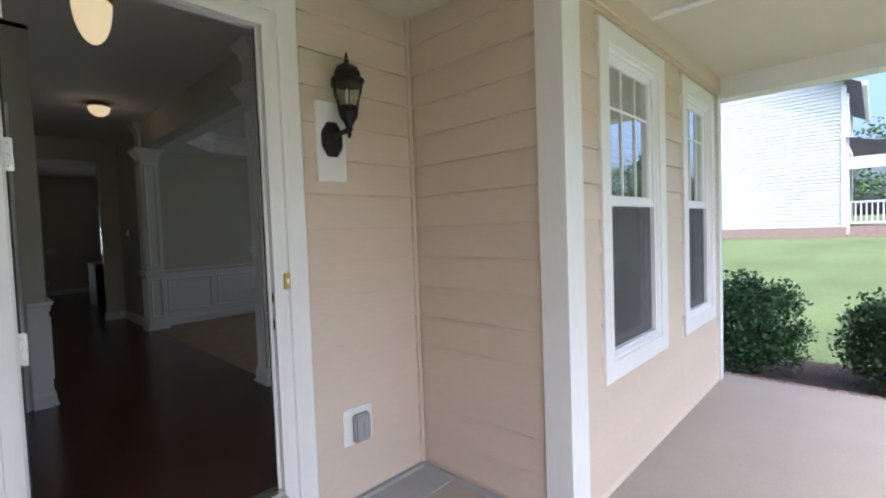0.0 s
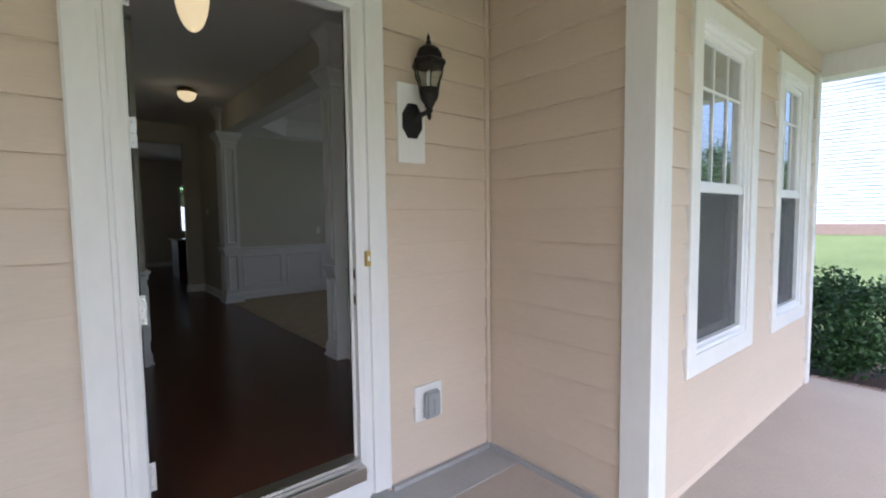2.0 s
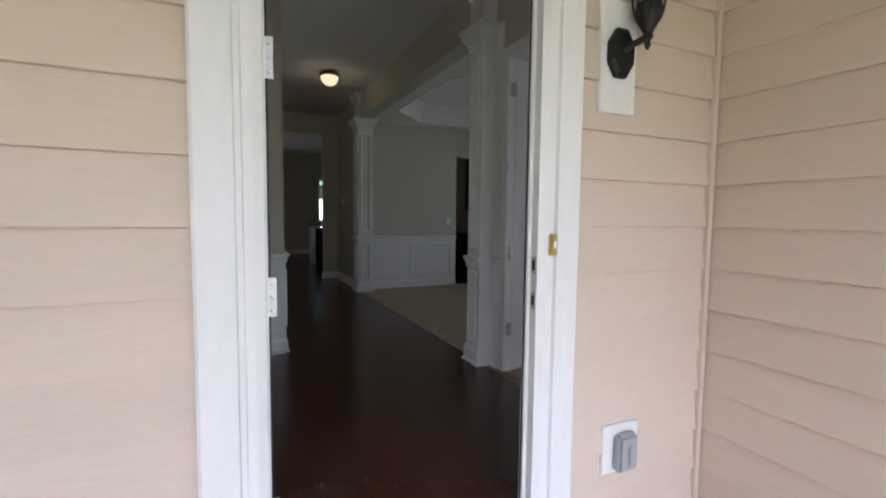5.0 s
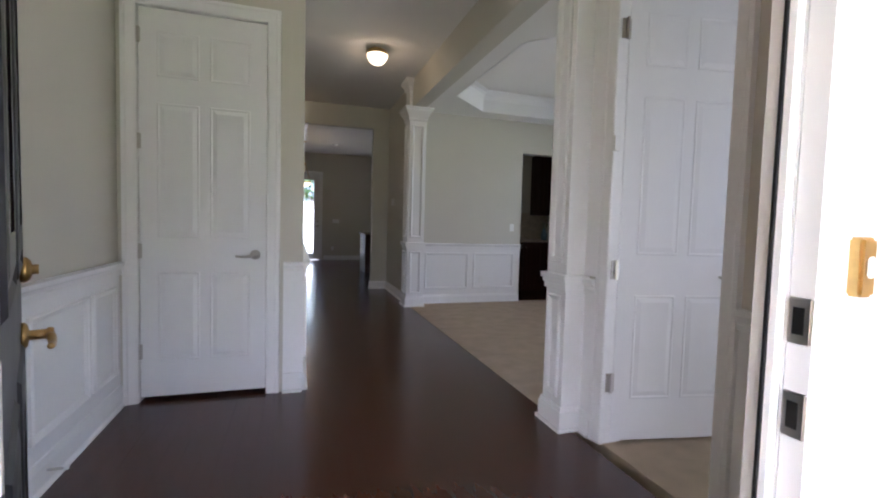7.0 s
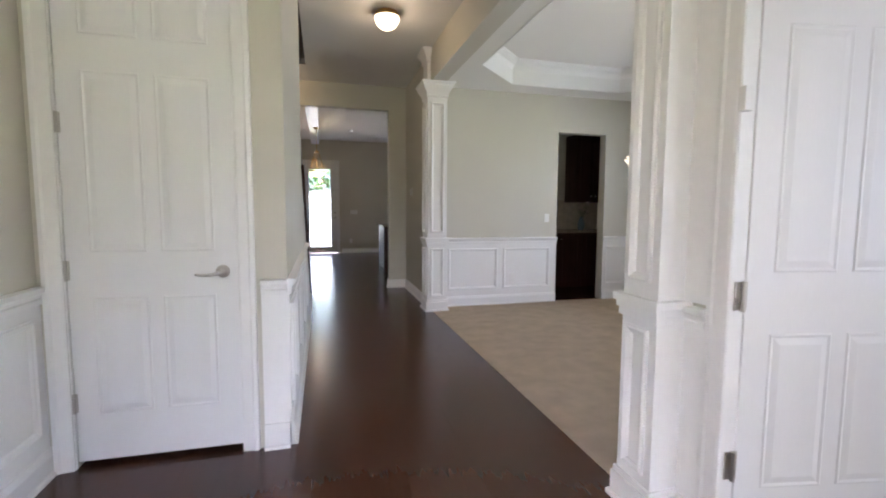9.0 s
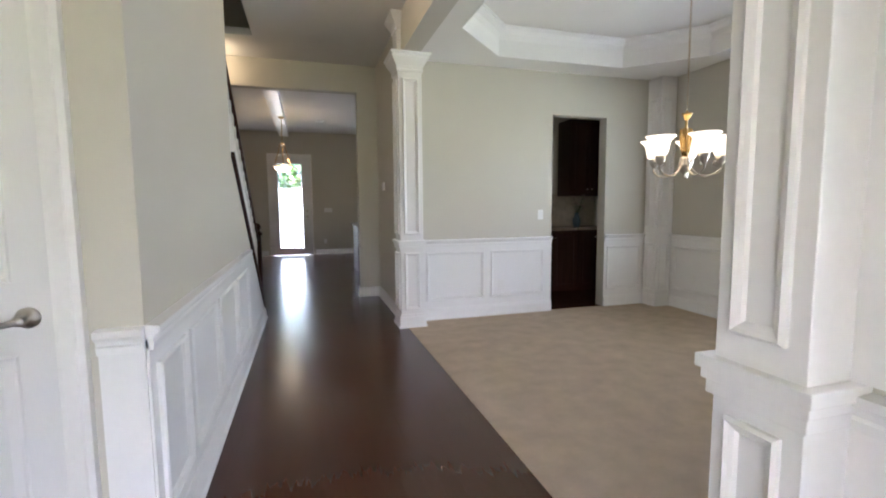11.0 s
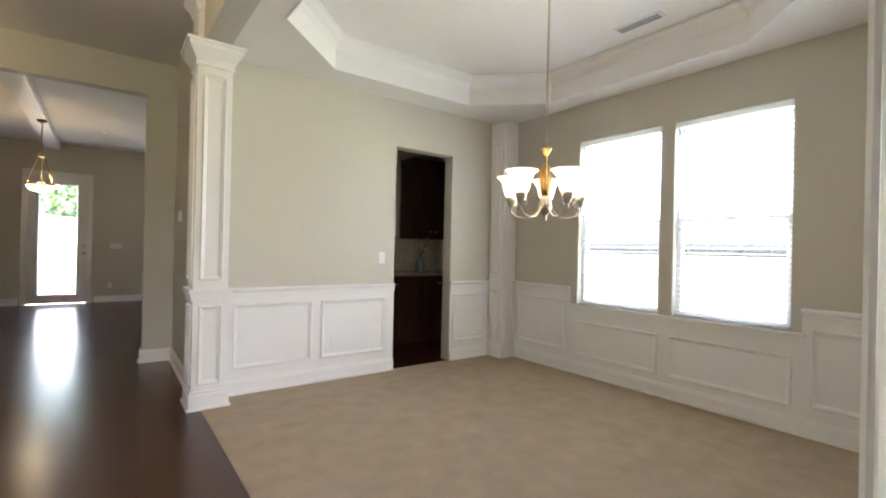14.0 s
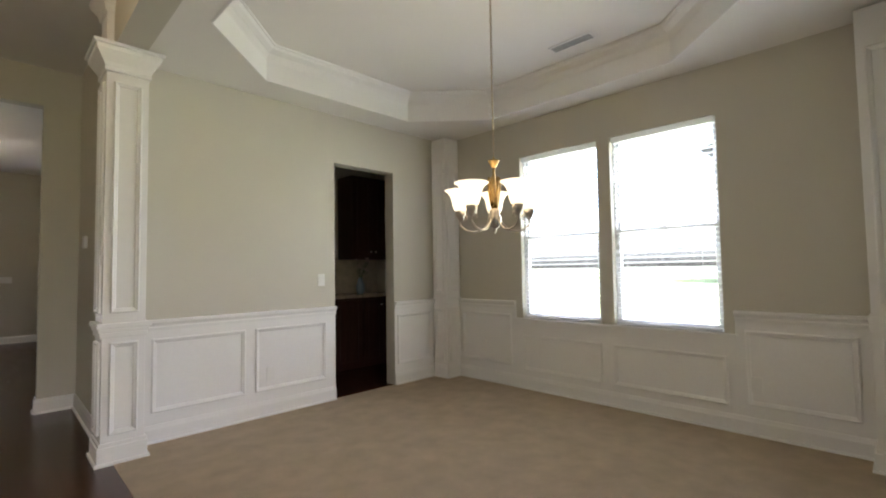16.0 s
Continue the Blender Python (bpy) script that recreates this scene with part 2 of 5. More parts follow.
def lathe(bm, prof, at=(0, 0, 0), n=24, m=None):
    """Turn a profile of (radius, z) about the upright axis."""
    m = m or Matrix.Translation(at)
    rings = [[bm.verts.new(m @ Vector((max(r, 1e-4) * math.cos(2 * math.pi * k / n), max(r, 1e-4) * math.sin(2 * math.pi * k / n), z))) for k in range(n)] for r, z in prof]
    for p, q in zip(rings, rings[1:]):
        for k in range(n):
            bm.faces.new((p[k], p[(k + 1) % n], q[(k + 1) % n], q[k]))
    bm.faces.new(rings[0][::-1])
    bm.faces.new(rings[-1])
    return bm


def tube(bm, pts, r, n=8):
    """A round rod along points."""
    pts = [Vector(p) for p in pts]
    rings = []
    for i, p in enumerate(pts):
        d = (pts[min(i + 1, len(pts) - 1)] - pts[max(i - 1, 0)]).normalized()
        u = d.cross(Vector((0.31, 0.17, 0.93))).normalized()
        v = d.cross(u)
        rr = r[i] if isinstance(r, (list, tuple)) else r
        rings.append([bm.verts.new(p + (u * math.cos(2 * math.pi * k / n) + v * math.sin(2 * math.pi * k / n)) * rr) for k in range(n)])
    for p, q in zip(rings, rings[1:]):
        for k in range(n):
            bm.faces.new((p[k], p[(k + 1) % n], q[(k + 1) % n], q[k]))
    bm.faces.new(rings[0][::-1])
    bm.faces.new(rings[-1])
    return bm


RAIL = ((0, 0.805), (0.012, 0.805), (0.016, 0.828), (0.012, 0.835), (0.018, 0.848), (0.034, 0.862), (0.036, 0.882), (0, 0.885))
BASE = ((0, 0), (0.016, 0), (0.016, 0.098), (0.011, 0.112), (0.007, 0.128), (0, 0.130))
SHOE = ((0.016, 0), (0.030, 0), (0.028, 0.012), (0.016, 0.020))
PANEL = ((0, 0.008), (0, 0.020), (0.008, 0.026), (0.016, 0.020), (0.026, 0.016), (0.032, 0.008))
CASING = ((0, 0), (0, 0.010), (0.012, 0.014), (0.050, 0.018), (0.060, 0.024), (0.078, 0.022), (0.082, 0.0))


def wainscot(face, s0, s1, panels, z_low=0.215, z_high=0.745, rail=True, top=0.84):
    """White dado: backing, base, rail and picture-frame mouldings between the given stretches."""
    t = thing("wainscot", face.at((s0 + s1) / 2, 0, 0), "white painted wainscot with picture-frame mouldings", "wainscot", kind="structure")
    part("backing", face.slab(bmesh.new(), s0, s1, 0.0, 0.008, 0.01, top), WHITE, t)
    part("baseboard", face.run(face.run(bmesh.new(), s0, s1, [(d + 0.008 if d else 0, z) for d, z in BASE]), s0, s1, [(d + 0.008, z) for d, z in SHOE]), WHITE, t)
    if rail:
        part("chair_rail", face.run(bmesh.new(), s0, s1, [(d + 0.008 if d else 0, z) for d, z in RAIL]), WHITE, t)
    for a, b in panels:
        part("panel_moulding", face.ring(bmesh.new(), a, b, z_low, z_high, PANEL), WHITE, t)
    return t


def skirting(face, s0, s1):
    return struct("baseboard", face.run(face.run(bmesh.new(), s0, s1, BASE), s0, s1, SHOE), WHITE, "white painted baseboard with shoe moulding", "baseboard")


def six_panel_door(face, s0, s1, z0, z1, thick=0.035, name="door", label=""):
    """A moulded door leaf: two short, two tall and two small panels."""
    t = thing(name, face.at((s0 + s1) / 2, 0, z0), label, "door")
    bm = bmesh.new()
    face.slab(bm, s0, s1, -thick, 0, z0, z1, bev=0.002)
    part("leaf", bm, DOORW, t)
    w = s1 - s0
    for a, b in ((0.135, 0.46), (0.54, 0.865)):
        for c, d in ((0.095, 0.33), (0.42, 0.765), (0.83, 0.945)):
            zz0, zz1 = z0 + c * (z1 - z0), z0 + d * (z1 - z0)
            bm = bmesh.new()
            face.ring(bm, s0 + a * w, s0 + b * w, zz0, zz1, ((0, 0.0003), (0.006, 0.004), (0.016, 0.001), (0.04, 0.0055), (0.046, 0.0055)), close=False)
            face.slab(bm, s0 + a * w + 0.045, s0 + b * w - 0.045, 0.0003, 0.0055, zz0 + 0.045, zz1 - 0.045)
            part("raised_panel", bm, DOORW, t)
    return t


def hinge(face, s, z, parent, d=0.0, big=1.0):
    bm = bmesh.new()
    face.slab(bm, s - 0.016 * big, s + 0.016 * big, d, d + 0.004, z - 0.05 * big, z + 0.05 * big, bev=0.001)
    c = face.at(s, d + 0.008, z - 0.052 * big)
    lathe(bm, ((0.007, 0), (0.007, 0.104 * big)), c, 10)
    part("hinge", bm, NICKEL, parent, "brushed nickel hinge")


def lever(face, s, z, parent, way=-1, material=None):
    bm = bmesh.new()
    m = Matrix.Translation(face.at(s, 0, z)) @ face.n.to_track_quat("Z", "Y").to_matrix().to_4x4()
    lathe(bm, ((0.032, 0), (0.032, 0.006), (0.026, 0.012), (0.012, 0.014), (0.012, 0.045), (0.016, 0.05), (0.014, 0.06)), m=m, n=20)
    pts = [face.at(s + way * q, 0.052 + 0.004 * math.sin(q * 30), z - 0.012 * math.sin(q * 22)) for q in (0.0, 0.02, 0.04, 0.06, 0.08, 0.1, 0.115)]
    tube(bm, pts, [0.010, 0.010, 0.009, 0.008, 0.008, 0.0075, 0.006], 10)
    part("lever_handle", bm, material or NICKEL, parent, "brushed metal lever handle", smooth=True)


def switch_plate(face, s, z, name="light_switch", label="white plastic light switch on the wall", w=0.07, d=0.0):
    t = thing(name, face.at(s, 0, z), label, "switch" if name == "light_switch" else "outlet")
    part("cover_plate", face.slab(bmesh.new(), s - w / 2, s + w / 2, d, d + 0.006, z - 0.057, z + 0.057, bev=0.002), PLATE, t)
    if name == "light_switch":
        n = max(1, round(w / 0.046) - 0)
        for k in range(n if w > 0.1 else 1):
            c = s - w / 2 + (k + 0.5) * w / (n if w > 0.1 else 1)
            part("rocker", face.slab(bmesh.new(), c - 0.008, c + 0.008, d + 0.006, d + 0.010, z - 0.02, z + 0.02, bev=0.001), PLATE, t)
    else:
        for q in (-0.02, 0.02):
            part("socket", face.slab(bmesh.new(), s - 0.015, s + 0.015, d + 0.006, d + 0.008, z + q - 0.014, z + q + 0.014, bev=0.001), PLATE, t)
    return t

# ---- the large structure ----
HC = 3.12          # hall ceiling
PZ = -0.26         # porch slab
GZ = -0.42         # ground by the porch
DL, DR = 0.158, 1.150   # front door opening
PY = 1.06          # porch wall face
PE = 5.31          # end of the porch wall
CZ = 2.77          # porch ceiling


def wall(name, rows, label, material=None, category="wall"):
    return struct(name, boxes(*rows), material or WALL, label, category)


wall("wall_front", [(-3.2, DL - 0.03, 2.18, 2.235, PZ, HC + 0.1), (DR + 0.03, 2.14, 2.18, 2.235, PZ, HC + 0.1), (DL - 0.03, DR + 0.03, 2.18, 2.235, 2.47, HC + 0.1)], "front house wall behind beige siding")
wall("wall_side", [(2.20, 2.34, PY + 0.14, 2.235, PZ, HC + 0.1)], "return wall of the front room")
W1, W2, WZ = (2.715, 3.565), (4.24, 4.97), (0.53, 2.43)
wall("wall_porch", [(2.20, W1[0], PY, PY + 0.14, PZ, HC + 0.1), (W1[1], W2[0], PY, PY + 0.14, PZ, HC + 0.1), (W2[1], PE, PY, PY + 0.14, PZ, HC + 0.1),
                    (W1[0], W1[1], PY, PY + 0.14, PZ, WZ[0]), (W1[0], W1[1], PY, PY + 0.14, WZ[1], HC + 0.1),
                    (W2[0], W2[1], PY, PY + 0.14, PZ, WZ[0]), (W2[0], W2[1], PY, PY + 0.14, WZ[1], HC + 0.1)], "front room wall towards the porch")
wall("wall_east_study", [(PE - 0.14, PE, PY + 0.14, 3.95, PZ, HC + 0.1)], "end wall of the front room")
wall("wall_foyer_west", [(-0.70, -0.585, 2.20, 4.90, 0, HC)], "greige painted foyer wall")
wall("wall_closet", [(-0.70, -0.50, 4.90, 5.02, 0, HC), (0.276, 0.486, 4.90, 5.02, 0, HC), (-0.50, 0.276, 4.90, 5.02, 2.44, HC), (-0.5, 0.276, 5.5, 5.6, 0, HC)], "greige painted closet wall")
bm = bmesh.new()
prof = ((5.02, 0), (8.80, 0), (8.80, 0.06), (6.86, 1.62), (6.86, HC), (5.02, HC))
a = [bm.verts.new((0.486, y, z)) for y, z in prof]
b = [bm.verts.new((0.366, y, z)) for y, z in prof]
for i in range(6):
    bm.faces.new((a[i], a[(i + 1) % 6], b[(i + 1) % 6], b[i]))
bm.faces.new(a)
bm.faces.new(b[::-1])
struct("wall_hall_stair", bm, WALL, "greige hall wall that slopes down beside the stair")
wall("wall_study", [(2.02, 2.14, 2.20, 3.03, 0, HC), (2.02, 2.14, 3.71, 3.95, 0, HC), (2.02, 2.14, 3.03, 3.71, 2.44, HC)], "greige painted wall with the study doorway")
wall("wall_dining_south", [(2.02, 5.40, 3.95, 4.09, 0, HC)], "greige dining room wall")
PX = (3.73, 4.455)
wall("wall_dining_north", [(2.0, PX[0], 8.03, 8.17, 0, HC), (PX[1], 5.40, 8.03, 8.17, 0, HC), (PX[0], PX[1], 8.03, 8.17, 2.28, HC)], "greige dining wall with an open doorway")
DY = ((5.12, 5.96), (6.08, 6.93))
DZ = (0.712, 2.372)
wall("wall_dining_east", [(5.26, 5.40, 4.09, 8.03, 0, DZ[0]), (5.26, 5.40, 4.09, 8.03, DZ[1], HC), (5.26, 5.40, 4.09, DY[0][0], DZ[0], DZ[1]),
                          (5.26, 5.40, DY[0][1], DY[1][0], DZ[0], DZ[1]), (5.26, 5.40, DY[1][1], 8.03, DZ[0], DZ[1])], "greige dining wall with two windows")
wall("wall_hall_east", [(1.95, 2.07, 8.05, 9.61, 0, HC)], "greige hall wall")
wall("wall_hall_end", [(1.68, 5.4, 9.61, 9.73, 0, HC), (-0.70, 1.68, 9.61, 9.73, 2.765, HC)], "greige hall end wall with a wide opening")
wall("wall_stair_west", [(-0.82, -0.70, 4.90, 9.73, 0, 5.6), (-0.70, 0.486, 4.8, 4.9, HC, 5.6), (0.486, 0.6, 4.8, 9.73, HC + 0.08, 5.6), (-0.7, 0.6, 9.61, 9.73, HC, 5.6)], "greige stairwell wall")
BD, BH = (0.12, 1.10), 2.56
KW = (2.6, 4.2)
wall("wall_back", [(-4.1, BD[0], 15.70, 15.85, 0, 3.3), (BD[1], KW[0], 15.70, 15.85, 0, 3.3), (BD[0], BD[1], 15.70, 15.85, BH, 3.3),
                   (KW[0], KW[1], 15.70, 15.85, 0, 1.0), (KW[0], KW[1], 15.70, 15.85, 2.4, 3.3), (KW[1], 6.1, 15.70, 15.85, 0, 3.3)], "greige family room wall with a glazed door")
wall("wall_family_sides", [(-4.1, -4.0, 9.73, 15.70, 0, 3.3), (6.0, 6.1, 9.61, 15.70, 0, 3.3), (-4.1, -0.70, 9.61, 9.73, 0, 3.3), (5.4, 6.1, 9.61, 9.73, 0, 3.3)], "greige family room wall")
wall("wall_pantry_east", [(5.40, 5.5, 8.03, 9.61, 0, HC)], "pantry end wall")

# ceilings
wall("ceiling_hall", [(-0.70, 2.05, 2.19, 5.02, HC, HC + 0.08), (0.486, 2.0, 5.02, 9.73, HC, HC + 0.08), (-0.70, 0.486, 5.02, 6.2, HC, HC + 0.08), (-0.70, 0.486, 8.85, 9.73, HC, HC + 0.08)], "flat white hall ceiling", CEIL, "ceiling")
wall("ceiling_stairwell", [(-0.82, 0.6, 4.8, 9.73, 5.6, 5.7)], "stairwell ceiling", CEIL, "ceiling")
wall("ceiling_family", [(-4.1, 6.1, 9.73, 15.85, 3.15, 3.25)], "white family room ceiling", CEIL, "ceiling")
wall("ceiling_study", [(2.02, 5.40, PY, 4.0, HC, HC + 0.08)], "white study ceiling", CEIL, "ceiling")
wall("ceiling_pantry", [(2.07, 5.5, 8.1, 9.7, HC, HC + 0.08)], "pantry ceiling", CEIL, "ceiling")
SF, TT = 2.752, 3.03
OX, OY, CUT = (2.295, 4.985), (4.72, 7.688), 0.60


def octagon(inset=0.0):
    x0, x1, y0, y1, c = OX[0] + inset, OX[1] - inset, OY[0] + inset, OY[1] - inset, CUT - inset * 0.0
    c = CUT - inset * 0.59
    return [(x0 + c, y0), (x1 - c, y0), (x1, y0 + c), (x1, y1 - c), (x1 - c, y1), (x0 + c, y1), (x0, y1 - c), (x0, y0 + c)]


def tray():
    """Soffit round a recessed octagon, and the high ceiling in it."""
    bm = bmesh.new()
    oc = octagon()
    lo = [bm.verts.new((x, y, SF)) for x, y in oc]
    hi = [bm.verts.new((x, y, TT + 0.05)) for x, y in oc]
    for i in range(8):
        bm.faces.new((lo[i], lo[(i + 1) % 8], hi[(i + 1) % 8], hi[i]))
    X0, X1, Y0, Y1 = 1.93, 5.26, 4.09, 8.03
    outer = [(oc[0][0], Y0), (oc[1][0], Y0), (X1, oc[2][1]), (X1, oc[3][1]), (oc[4][0], Y1), (oc[5][0], Y1), (X0, oc[6][1]), (X0, oc[7][1])]
    corner = {1: (X1, Y0), 3: (X1, Y1), 5: (X0, Y1), 7: (X0, Y0)}
    ov = [bm.verts.new((x, y, SF)) for x, y in outer]
    for i in range(8):
        j = (i + 1) % 8
        if i in corner:
            c = bm.verts.new((*corner[i], SF))
            bm.faces.new((lo[i], ov[i], c, ov[j], lo[j]))
        else:
            bm.faces.new((lo[i], ov[i], ov[j], lo[j]))
    box(bm, X0, X1, Y0, Y1, TT + 0.06, TT + 0.10)
    return bm


struct("ceiling_dining_tray", tray(), CEIL, "white octagonal tray ceiling of the dining room", "ceiling")
wall("beam_hall", [(1.925, 2.10, 4.09, 8.03, SF - 0.012, HC)], "greige boxed beam between hall and dining room")


def crown(name, z, h, w):
    bm = bmesh.new()
    prof = ((0.0, z - h), (0.006, z - h), (0.012, z - h * 0.86), (w * 0.35, z - h * 0.55), (w * 0.75, z - h * 0.3), (w * 0.86, z - h * 0.12), (w, z - h * 0.1), (w, z), (0, z))
    rings = [[bm.verts.new((x, y, zz)) for x, y in octagon(d)] for d, zz in prof]
    for p, q in zip(rings, rings[1:] + rings[:1]):
        for k in range(8):
            bm.faces.new((p[k], p[(k + 1) % 8], q[(k + 1) % 8], q[k]))
    return struct(name, bm, WHITE, "white crown moulding round the tray ceiling", "crown moulding")


wall("ceiling_tray_top", [(OX[0] + 0.001, OX[1] - 0.001, OY[0] + 0.001, OY[1] - 0.001, TT, TT + 0.03)], "white upper ceiling of the tray", CEIL, "ceiling")
crown("crown_moulding", TT, 0.115, 0.095)
bm = bmesh.new()
for d0, d1, z0, z1 in ((0.0, 0.012, SF - 0.004, SF + 0.16),):
    r = [[bm.verts.new((x, y, z)) for x, y in octagon(d)] for d, z in ((d0, z0), (d1, z0), (d1, z1), (d0, z1))]
    for p, q in zip(r, r[1:] + r[:1]):
        for k in range(8):
            bm.faces.new((p[k], p[(k + 1) % 8], q[(k + 1) % 8], q[k]))
struct("trim_tray", bm, WHITE, "white fascia band inside the tray ceiling", "trim")

# floors
wall("floor_sub", [(-4.1, 6.1, 9.0, 15.85, -0.2, -0.001), (-0.82, 1.95, 2.20, 9.0, -0.2, -0.013), (1.95, 5.5, 8.1, 9.7, -0.2, -0.002)], "dark cherry hardwood floor", WOOD, "floor")
bm = bmesh.new()
box(bm, 1.956, 5.27, 4.0, 8.04, -0.2, 0.004)
struct("carpet_dining", bm, CARPET, "beige cut-pile carpet in the dining room", "carpet")
struct("carpet_study", boxes((2.36, 5.2, 1.15, 4.0, -0.2, 0.003), (2.03, 2.36, 2.30, 4.0, -0.2, 0.003)), CARPET, "beige cut-pile carpet in the study", "carpet")

# porch
struct("porch_slab", boxes((-3.2, 5.49, -1.75, 2.2, PZ - 0.3, PZ)), CONCRETE, "smooth tan concrete porch slab", "floor")
struct("stoop", boxes((-0.4, 2.19, 1.86, 2.19, PZ, PZ + 0.006)), GREYCON, "grey concrete stoop by the front door", "floor")
struct("porch_ceiling", boxes((-3.2, 5.5, -1.9, 2.3, CZ, CZ + 0.08)), mat("cream_porch_soffit", (0.62, 0.58, 0.48), 0.7, var=0.04), "cream panelled porch ceiling", "ceiling")
for x in (-1.4, 1.0, 3.4):
    struct("ceiling_batten", boxes((x - 0.03, x + 0.03, -1.75, PY - 0.04 if x > 2.2 else 2.14, CZ - 0.012, CZ)), EXTWHITE, "cream batten on the porch ceiling", "trim")
struct("porch_beam", boxes((5.33, 5.56, -1.9, PY + 0.1, 2.57, 2.86), (-3.2, 5.56, -1.92, -1.70, 2.57, 2.86), bev=0.004), EXTWHITE, "cream boxed porch beam", "beam")
struct("roof_edge", boxes((-3.4, 6.2, -2.05, 15.9, 5.7, 5.8), (-3.4, 6.2, -2.05, 1.1, 2.87, 2.97)), SHINGLE, "grey roof over the house", "roof")
wall("wall_outside", [(-3.4, -3.2, -1.9, 2.3, PZ, 3.1)], "beige side wall closing the porch", SIDING)


def porch_post(x, y):
    t = thing("porch_post", (x, y, PZ), "white square porch post with base and cap trim", "post", "porch posts")
    part("shaft", boxes((x - 0.09, x + 0.09, y - 0.09, y + 0.09, PZ, 2.58), bev=0.006), EXTWHITE, t)
    part("base_trim", boxes((x - 0.115, x + 0.115, y - 0.115, y + 0.115, PZ, PZ + 0.2), bev=0.006), EXTWHITE, t)
    part("cap_trim", boxes((x - 0.115, x + 0.115, y - 0.115, y + 0.115, 2.43, 2.57), bev=0.006), EXTWHITE, t)


for x in (5.38, 2.3, -1.0):
    porch_post(x, -1.60)


def ground_height(x, y):
    k = min(1, max(0, (x - 7.0) / 15.0))
    return GZ - 0.02 + 0.90 * k * k * (3 - 2 * k)


bm = bmesh.new()
xs = [-900, -200, -60, -20, 0, 5] + [6 + i for i in range(0, 24, 1)] + [34, 45, 70, 150, 900]
ys = [-900, -200, -60, -30, -15, -6, -2, 2, 6, 12, 20, 30, 60, 200, 900]
vs = [[bm.verts.new((x, y, ground_height(x, y))) for y in ys] for x in xs]
for i in range(len(xs) - 1):
    for j in range(len(ys) - 1):
        bm.faces.new((vs[i][j], vs[i + 1][j], vs[i + 1][j + 1], vs[i][j + 1]))
struct("ground", bm, GRASS, "mown green lawn sloping up to the neighbour", "lawn")
struct("mulch_bed", boxes((5.56, 7.1, -2.2, 4.0, GZ - 0.2, GZ + 0.015)), MULCH, "dark mulch bed along the porch", "mulch")

# ---- siding and trim of the front ----
FL = Face(0, 2.18, 1, 0, 0, -1)
FS = Face(2.20, 2.18, 0, -1, -1, 0)
FP = Face(0, PY, 1, 0, 0, -1)
LAP = 0.20


def siding(name, face, spans):
    """Lap boards, one object each; spans: s0, s1, lowest and highest board edge."""
    t = thing(name, face.at(spans[0][0], 0, PZ), "beige lap siding of fibre cement boards", "siding", kind="structure")
    for s0, s1, za, zb in spans:
        z = za
        while z < zb - 0.01:
            z0 = math.floor((z + 0.01) / LAP + 1e-6) * LAP - 0.01
            z1 = min(z0 + LAP, zb)
            part("board", face.run(bmesh.new(), s0, s1, ((0, z), (0.032, z), (0.0322, z + 0.004), (0.010, z1 + 0.012), (0, z1 + 0.012))), SIDING, t)
            z = z0 + LAP
    return t


siding("siding_front", FL, [(-3.2, DL - 0.18, PZ, CZ - 0.01), (DR + 0.18, 2.17, PZ, CZ - 0.01), (DL - 0.18, DR + 0.18, 2.62, CZ - 0.01)])
siding("siding_return", FS, [(0.03, 1.0, PZ, CZ - 0.01)])
T0, T1 = WZ[0] - 0.12, WZ[1] + 0.12
siding("siding_porch", FP, [(2.355, W1[0] - 0.12, PZ, CZ - 0.01), (W1[1] + 0.12, W2[0] - 0.12, PZ, CZ - 0.01), (W2[1] + 0.12, PE - 0.08, PZ, CZ - 0.01),
                            (W1[0] - 0.12, W1[1] + 0.12, PZ, T0), (W1[0] - 0.12, W1[1] + 0.12, T1, CZ - 0.01),
                            (W2[0] - 0.12, W2[1] + 0.12, PZ, T0), (W2[0] - 0.12, W2[1] + 0.12, T1, CZ - 0.01)])
struct("corner_bead", boxes((2.140, 2.170, 2.138, 2.160, PZ, CZ - 0.004), bev=0.003), SIDING, "beige inside corner board", "trim")
struct("corner_board", boxes((2.160, 2.205, PY - 0.047, PY + 0.115, PZ, CZ - 0.004), (2.205, 2.355, PY - 0.044, PY, PZ, CZ - 0.004), bev=0.004), EXTWHITE, "white painted outside corner board", "trim")
struct("corner_board", boxes((PE - 0.08, PE + 0.02, PY - 0.05, PY, PZ, 2.57), bev=0.004), EXTWHITE, "white painted end corner board", "trim")
struct("frieze_board", boxes((2.36, 5.32, PY - 0.047, PY - 0.03, 2.62, CZ - 0.004), bev=0.003), SIDING, "beige frieze board under the porch ceiling", "trim")
struct("flashing", boxes((DR + 0.2, 2.165, 2.118, 2.150, PZ, PZ + 0.03), (2.135, 2.165, PY + 0.12, 2.118, PZ, PZ + 0.03)), GREYCON, "grey caulked joint at the slab", "trim")

